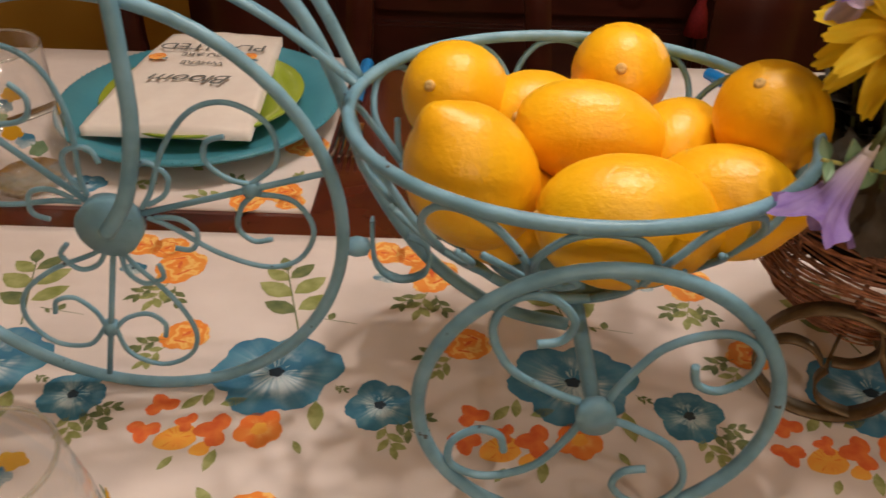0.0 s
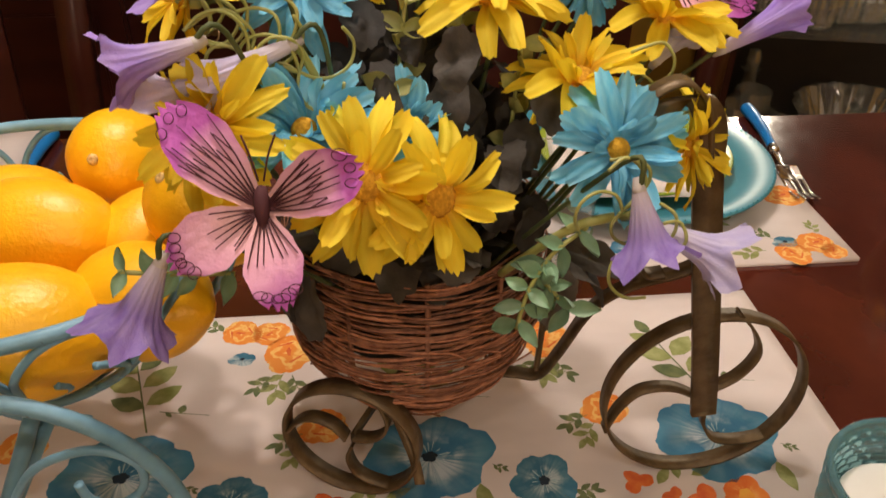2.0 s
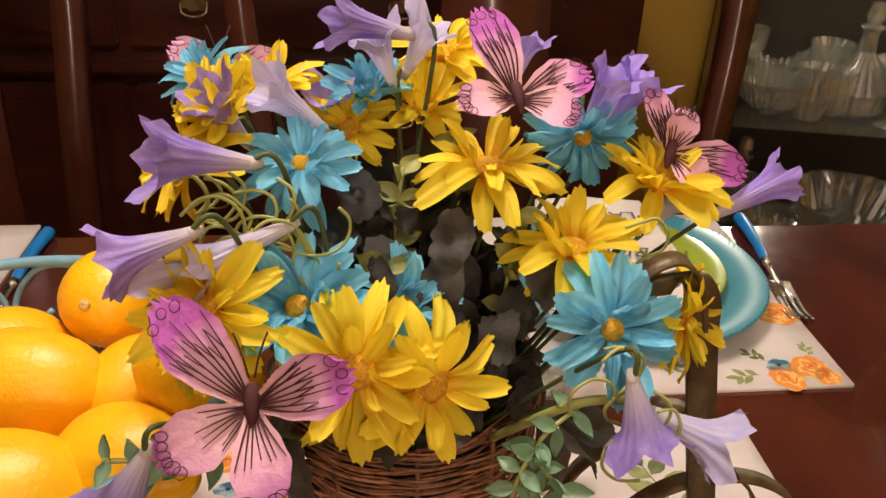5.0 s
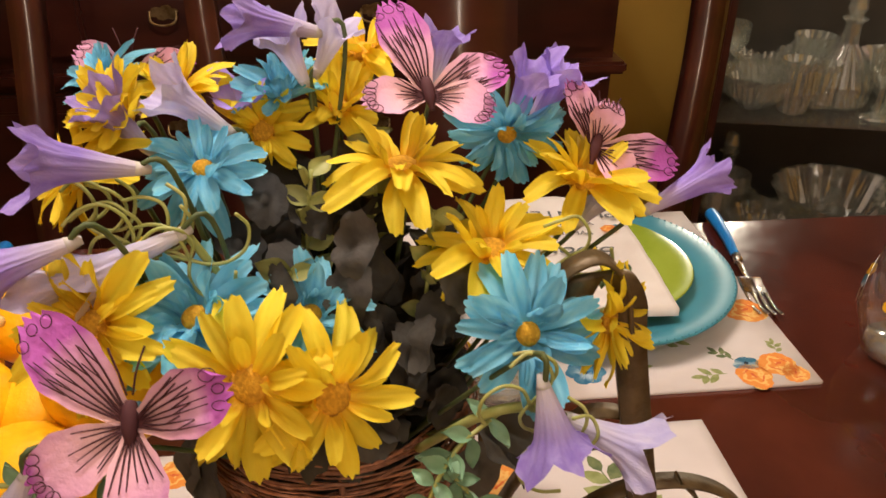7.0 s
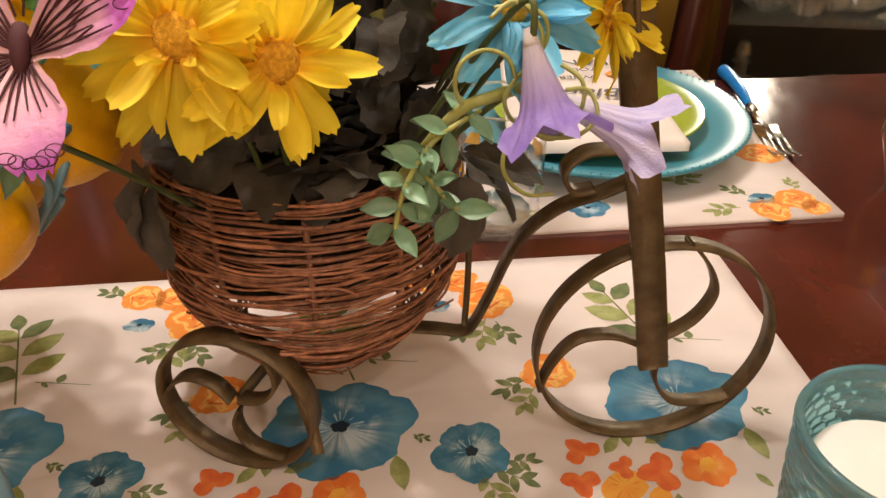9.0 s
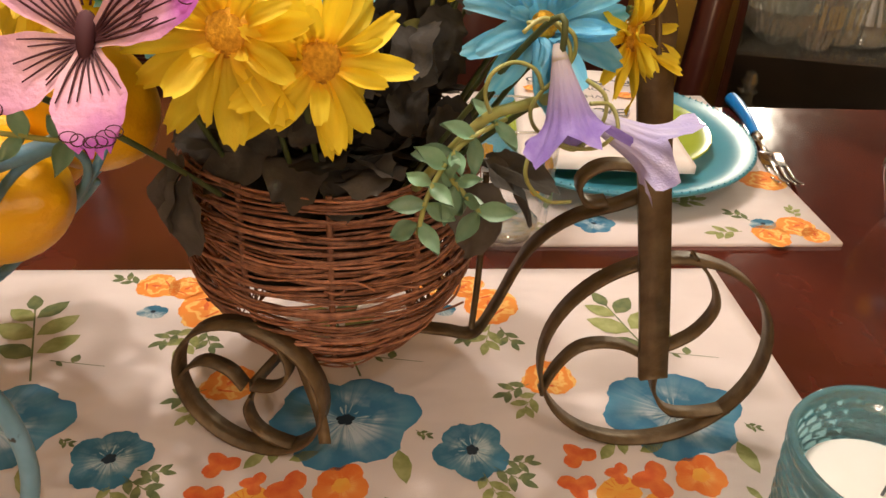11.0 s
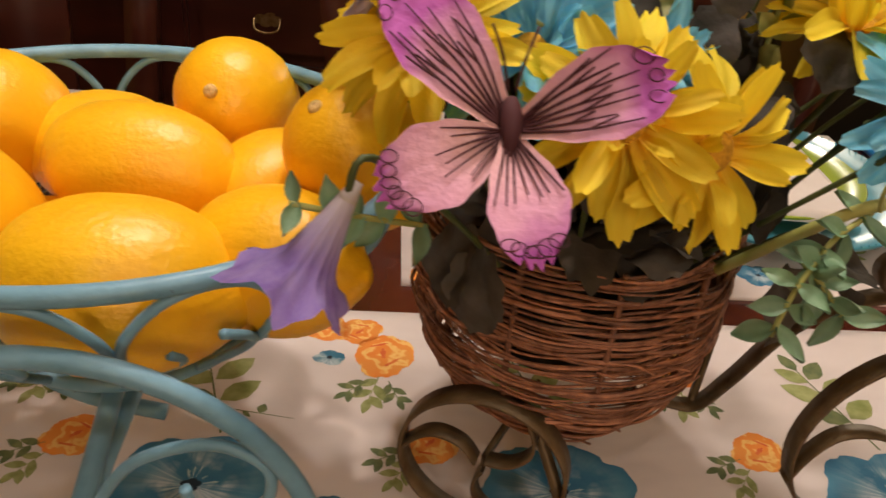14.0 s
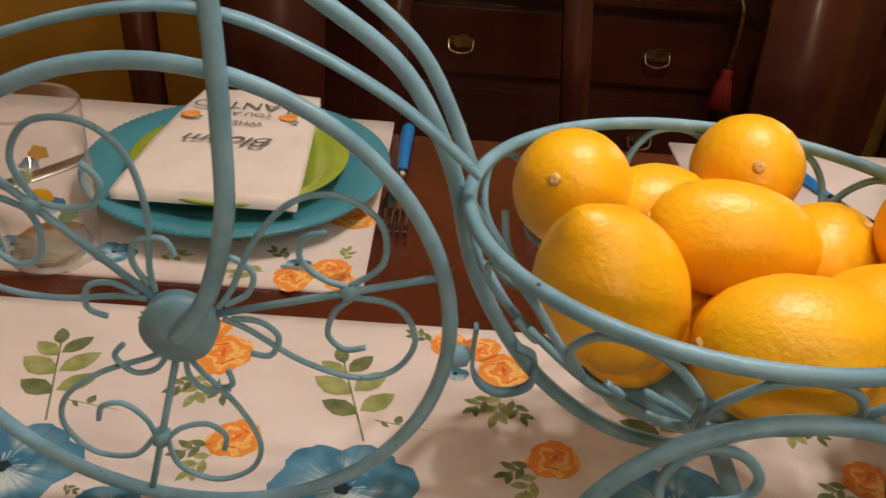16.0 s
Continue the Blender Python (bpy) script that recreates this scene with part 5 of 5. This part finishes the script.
for i in range(150):
    w = rnd.uniform(0, 6.283)
    ring = rnd.random() ** 0.6
    r = 0.004 + 0.034 * ring
    z = 0.146 + 0.125 * (1 - ring) ** 0.7 * rnd.random() + 0.012 * rnd.random()
    place("leaf", rnd.choice(DARK_LEAF), foliage, m=Matrix.Translation(KC + V(r * math.cos(w), r * math.sin(w), z)) @ pose(0, 0, 0, rnd.uniform(35, 85) - 8 * ring, rnd.uniform(-25, 25), math.degrees(w) - 90 + rnd.uniform(-40, 40)))
for i in range(44):
    x, y, z = rnd.uniform(0.275, 0.368), rnd.uniform(-0.012, 0.05), rnd.uniform(0.16, 0.27)
    place("leaf", rnd.choice(DARK_LEAF), foliage, m=Matrix.Translation((x, y, z)) @ pose(0, 0, 0, rnd.uniform(40, 95), rnd.uniform(-30, 30), rnd.uniform(-60, 60)) @ Matrix.Diagonal((0.68, 0.68, 1, 1)))
for x, y, z, turn, up in ((0.252, -0.005, 0.164, 135, -68), (0.366, -0.008, 0.164, 215, -62), (0.376, 0.0, 0.172, 250, -12), (0.244, 0.01, 0.168, 120, -55), (0.372, -0.012, 0.178, 262, -30)):
    place("leaf", rnd.choice(GREY_LEAF), foliage, m=Matrix.Translation((x, y, z)) @ pose(0, 0, 0, 0, 0, turn) @ pose(0, 0, 0, up, rnd.uniform(-15, 15), 0) @ Matrix.Diagonal((0.95, 0.9, 1, 1)))

for i in range(30):
    w = 2 * math.pi * i / 30 + rnd.uniform(-0.1, 0.1)
    place("leaf", rnd.choice(GREY_LEAF), foliage, m=Matrix.Translation(KC + V(0.046 * math.cos(w), 0.046 * math.sin(w), 0.155 + rnd.uniform(0, 0.010))) @ pose(0, 0, 0, 0, 0, math.degrees(w) - 90 + rnd.uniform(-25, 25)) @ pose(0, 0, 0, rnd.uniform(-6, 42), rnd.uniform(-25, 25), 0) @ Matrix.Diagonal((0.9, 0.85, 1, 1)))


def leafy_sprig(points, leaves, label, size=1.0):
    """Opposite pairs of pointed leaves, each pair turned across the one before."""
    ob = thing("succulent_sprig", label, "foliage", "green sprigs")
    line = smooth_line(points, 6)
    kind = OLIVE_LEAF if label.startswith("olive") else GREEN_LEAF
    part("stem", tube(line, 0.0010, 6), M_OLIVE, ob)
    pairs = leaves // 2
    for i in range(pairs):
        j = min(int((i + 0.7) / pairs * (len(line) - 1)), len(line) - 2)
        along = (line[j + 1] - line[j]).normalized()
        across = (along.cross(V(0, 1, 0)) if i % 2 else V(0, 1, 0).cross(along).cross(along) * 0.9 + along.cross(V(0, 1, 0)) * 0.6).normalized()
        for sgn in (-1, 1):
            d = (across * sgn + along * rnd.uniform(0.2, 0.7) + V(rnd.uniform(-0.3, 0.3), rnd.uniform(-0.3, 0.1), rnd.uniform(-0.2, 0.3))).normalized()
            face = (V(0, -0.8, 0.6) + V(rnd.uniform(-0.5, 0.5), 0, rnd.uniform(-0.4, 0.4)))
            side = d.cross(face).normalized()
            m = Matrix((side, d, side.cross(d))).transposed().to_4x4()
            k = size * rnd.uniform(0.72, 1.05)
            place("leaf", rnd.choice(kind), ob, m=Matrix.Translation(line[j]) @ m @ Matrix.Diagonal((k, k, k, 1)))
    return ob


leafy_sprig([(0.376, -0.03, 0.205), (0.360, -0.04, 0.200), (0.352, -0.046, 0.193), (0.346, -0.05, 0.182), (0.343, -0.052, 0.168)], 14, "pale green succulent sprig trailing over the basket edge")
leafy_sprig([(0.35, -0.04, 0.192), (0.358, -0.048, 0.185), (0.366, -0.05, 0.176)], 8, "pale green succulent sprig trailing over the basket edge")
leafy_sprig([(0.288, 0.02, 0.20), (0.292, 0.01, 0.235), (0.293, 0.0, 0.26)], 12, "olive green leafy sprig among the daisies", 1.1)
leafy_sprig([(0.30, 0.05, 0.20), (0.298, 0.04, 0.25), (0.302, 0.045, 0.285)], 14, "olive green leafy sprig among the daisies", 1.0)
leafy_sprig([(0.35, 0.03, 0.20), (0.352, 0.03, 0.24), (0.355, 0.035, 0.268)], 12, "olive green leafy sprig among the daisies", 1.0)
leafy_sprig([(0.325, 0.06, 0.22), (0.33, 0.06, 0.26), (0.328, 0.07, 0.29)], 12, "olive green leafy sprig among the daisies", 0.9)
leafy_sprig([(0.225, -0.045, 0.20), (0.205, -0.055, 0.208), (0.185, -0.06, 0.214)], 10, "green sprig hanging over the lemons", 0.9)
leafy_sprig([(0.40, 0.04, 0.20), (0.425, 0.03, 0.225), (0.445, 0.02, 0.238)], 8, "thin green sprig beside the handlebar", 0.7)
tendrils = thing("curly_tendrils", "curly yellow-green plastic tendrils among the flowers", "foliage")
for cx, cy, cz, n in ((0.235, 0.0, 0.275, 9), (0.255, 0.0, 0.268, 7), (0.385, -0.045, 0.222, 4), (0.39, -0.05, 0.205, 3), (0.215, 0.01, 0.28, 5), (0.415, 0.02, 0.25, 4)):
    for i in range(n):
        a = V(cx, cy, cz)
        pts = [a]
        w = rnd.uniform(0, 6.28)
        for k in range(5):
            w += rnd.uniform(0.4, 1.1)
            a = a + V(0.008 * math.cos(w), rnd.uniform(-0.003, 0.003), 0.008 * math.sin(w))
            pts.append(a)
        part("tendril", tube(smooth_line(pts, 5), 0.0008, 5), M_OLIVE, tendrils)
part("stem", tube(smooth_line([(0.392, -0.045, 0.220), (0.380, -0.035, 0.212), (0.366, -0.03, 0.203), (0.345, 0.0, 0.16)]), 0.0022, 7), M_OLIVE, tendrils)
part("stem", tube(smooth_line([(0.254, 0.002, 0.280), (0.262, 0.005, 0.262), (0.28, 0.02, 0.21)]), 0.0018, 7), M_OLIVE, tendrils)

# ---- furniture behind the table ----
hutch = thing("sideboard", "dark mahogany sideboard with brass bail pulls", "sideboard")
part("carcass", box(-0.47, 1.16, -0.70, 0.81, 1.93, 0.205), M_WOOD, hutch, smooth=False)
part("plinth", box(-0.49, 1.13, -0.75, 0.83, 1.94, -0.66, 0.006), M_WOOD, hutch, smooth=False)
part("waist_moulding", box(-0.49, 1.125, -0.012, 0.83, 1.94, 0.012, 0.006), M_WOOD, hutch, smooth=False)
part("top", box(-0.50, 1.12, 0.205, 0.83, 1.94, 0.235, 0.006), M_WOOD, hutch, smooth=False)
for lo, hi in ((-0.16, -0.03), (0.03, 0.19), (-0.34, -0.18), (-0.62, -0.36)):
    d = part("drawer", box(-0.12, 1.145, lo, 0.475, 1.165, hi, 0.006), M_WOOD, hutch, smooth=False)
    for px in (0.0, 0.36):
        cz = (lo + hi) / 2
        part("pull_plate", moved(merge(blot(0.026, 0.013, 6, 0.35, 0.003, 5, 30), blot(0.026, 0.013, 6, 0.35, 0.0, 5, 30)), pose(px, 1.1445, cz, 90, 0, 0)), M_BRASS, d, "ornate brass backplate")
        part("bail", tube(smooth_line([(px - 0.022, 1.138, cz + 0.004), (px - 0.020, 1.128, cz - 0.012), (px, 1.126, cz - 0.018), (px + 0.020, 1.128, cz - 0.012), (px + 0.022, 1.138, cz + 0.004)]), 0.0022, 8), M_BRASS, d)
for x0, x1 in ((-0.45, -0.14), (0.495, 0.79)):
    for lo, hi in ((-0.64, -0.03), (0.03, 0.19)):
        d = part("door", box(x0, 1.145, lo, x1, 1.165, hi, 0.006), M_WOOD, hutch, smooth=False)
        part("panel", box(x0 + 0.05, 1.138, lo + 0.03, x1 - 0.05, 1.1445, hi - 0.03, 0.004), M_WOOD, d, smooth=False)
tassel = thing("tassel", "dark red silk tassel hanging from a cabinet key", "tassel", "", pose(0.487, 1.118, 0.0))
part("cord", tube(smooth_line([(-0.004, 0.015, 0.02), (0.0, 0, 0.0), (0.002, 0, -0.06), (0.0, 0, -0.11)]), 0.004, 8), M_BRASS, tassel, "twisted gold cord")
part("skirt", lathe([(0.0001, -0.10), (0.010, -0.105), (0.008, -0.115), (0.014, -0.13), (0.022, -0.175), (0.0001, -0.176)], 22, lambda w, row: 1 + 0.05 * math.cos(11 * w)), M_TASSEL, tassel)


def dining_chair(x, y, half, label):
    ob = thing("dining_chair", label, "chair", "dining chairs", pose(x, y, 0))
    for sx in (-1, 1):
        part("stile", strip(smooth_line([(sx * half * 0.86, -0.03, -0.75), (sx * half * 0.88, -0.02, -0.3), (sx * half * 0.96, 0.0, 0.0), (sx * half * 1.02, 0.04, 0.2), (sx * half * 1.0, 0.07, 0.36)]), (1, 0, 0), 0.036, 0.032), M_WOOD, ob)
        part("front_leg", tube([V(sx * half, -0.38, -0.75), V(sx * half, -0.38, -0.32)], 0.02, 8), M_WOOD, ob)
    part("crest_rail", strip(smooth_line([(-half * 1.05, 0.075, 0.36), (0, 0.095, 0.40), (half * 1.05, 0.075, 0.36)]), (0, 0.2, 1), 0.06, 0.025), M_WOOD, ob)
    part("splat", strip(smooth_line([(0, -0.01, -0.28), (0, 0.01, 0.0), (0, 0.05, 0.2), (0, 0.085, 0.37)]), (1, 0, 0), 0.15, 0.012), M_WOOD, ob)
    part("seat", box(-half, -0.40, -0.33, half, 0.0, -0.27, 0.015), M_WOOD, ob, smooth=False)
    return ob


dining_chair(-0.265, 0.75, 0.175, "dark mahogany dining chair pushed up to the table")
dining_chair(0.47, 0.75, 0.335, "dark mahogany dining chair pushed up to the end setting")

CAB = pose(1.19, 1.50, 0, 0, 0, -13)   # front corner of the china cabinet, which stands a little askew
cabinet = thing("china_cabinet", "dark wooden china cabinet with glass shelves of crystal", "cabinet", m=CAB)
part("back", box(0.0, 0.375, -0.75, 0.92, 0.40, 0.95), M_DARKBACK, cabinet, smooth=False)
for x in (0.0, 0.90):
    part("side", box(x, 0.0, -0.75, x + 0.02, 0.375, 0.95, 0.003), M_WOOD, cabinet, smooth=False)
part("base", box(0.02, 0.01, -0.75, 0.90, 0.375, -0.665, 0.004), M_WOOD, cabinet, smooth=False)
part("cornice", box(-0.03, -0.03, 0.95, 0.95, 0.42, 1.01, 0.01), M_WOOD, cabinet, smooth=False)
SHELVES = (-0.664, -0.256, 0.17)
for z in SHELVES[1:]:
    part("glass_shelf", box(0.022, 0.03, z - 0.009, 0.898, 0.372, z, 0.002), M_GLASS, cabinet, "thick glass shelf", smooth=False)


def crystal(kind, x, y, z, s):
    if kind == "bowl":
        prof = [(0.03, 0), (0.035, 0.004), (0.06, 0.03), (0.078, 0.07), (0.088, 0.085), (0.084, 0.085), (0.056, 0.034), (0.0001, 0.012)]
        rip = lambda w, row: 1 + 0.12 * abs(math.sin(10 * w + row)) * (row > 1)
        cat = "cut crystal bowl with a scalloped rim on a glass shelf"
    elif kind == "goblet":
        prof = [(0.032, 0), (0.028, 0.004), (0.006, 0.012), (0.005, 0.06), (0.018, 0.075), (0.034, 0.10), (0.036, 0.14), (0.033, 0.14), (0.03, 0.10), (0.0001, 0.08)]
        rip = lambda w, row: 1 + 0.03 * math.cos(12 * w) * (row > 3)
        cat = "clear stemmed crystal goblet on a glass shelf"
    elif kind == "decanter":
        prof = [(0.05, 0), (0.06, 0.01), (0.064, 0.05), (0.04, 0.10), (0.018, 0.13), (0.016, 0.17), (0.026, 0.18), (0.012, 0.185), (0.02, 0.20), (0.014, 0.225), (0.0001, 0.23)]
        rip = lambda w, row: 1 + 0.05 * abs(math.sin(7 * w)) * (0 < row < 4)
        cat = "cut crystal decanter with a stopper on a glass shelf"
    else:
        prof = [(0.025, 0), (0.03, 0.005), (0.04, 0.05), (0.036, 0.10), (0.044, 0.12), (0.041, 0.12), (0.032, 0.1), (0.0001, 0.01)]
        rip = lambda w, row: 1 + 0.05 * math.cos(14 * w) * (row > 0)
        cat = "fluted crystal tumbler on a glass shelf"
    ob = obj("crystal_" + kind, lathe(prof, 56, rip), M_CRYSTAL, smooth=False, m=CAB @ pose(x, y, z, 0, 0, rnd.uniform(0, 90)) @ Matrix.Diagonal((s, s, s, 1)))
    return tagged(ob, cat, "glassware", "crystal in the cabinet")


for kind, x, y, shelf, s in (("bowl", 0.135, 0.14, 1, 1.1), ("bowl", 0.20, 0.27, 1, 1.45), ("tumbler", 0.225, 0.11, 1, 1.15), ("tumbler", 0.30, 0.16, 1, 1.0), ("decanter", 0.36, 0.20, 1, 1.25), ("goblet", 0.43, 0.10, 1, 1.2), ("bowl", 0.54, 0.25, 1, 1.4), ("tumbler", 0.31, 0.30, 1, 1.3), ("goblet", 0.09, 0.30, 1, 1.3), ("goblet", 0.48, 0.17, 1, 1.2), ("tumbler", 0.62, 0.12, 1, 1.2),
                             ("goblet", 0.08, 0.12, 0, 1.3), ("goblet", 0.14, 0.20, 0, 1.4), ("bowl", 0.24, 0.12, 0, 1.2), ("bowl", 0.44, 0.17, 0, 2.0), ("tumbler", 0.32, 0.08, 0, 1.1), ("bowl", 0.68, 0.16, 0, 1.6), ("decanter", 0.15, 0.31, 0, 1.2), ("goblet", 0.56, 0.07, 0, 1.3), ("bowl", 0.33, 0.30, 0, 1.5), ("tumbler", 0.20, 0.06, 0, 1.0),
                             ("bowl", 0.2, 0.2, 2, 1.4), ("goblet", 0.10, 0.12, 2, 1.3), ("bowl", 0.46, 0.2, 2, 1.4), ("goblet", 0.33, 0.14, 2, 1.3)):
    crystal(kind, x, y, SHELVES[shelf] + 0.001, s)
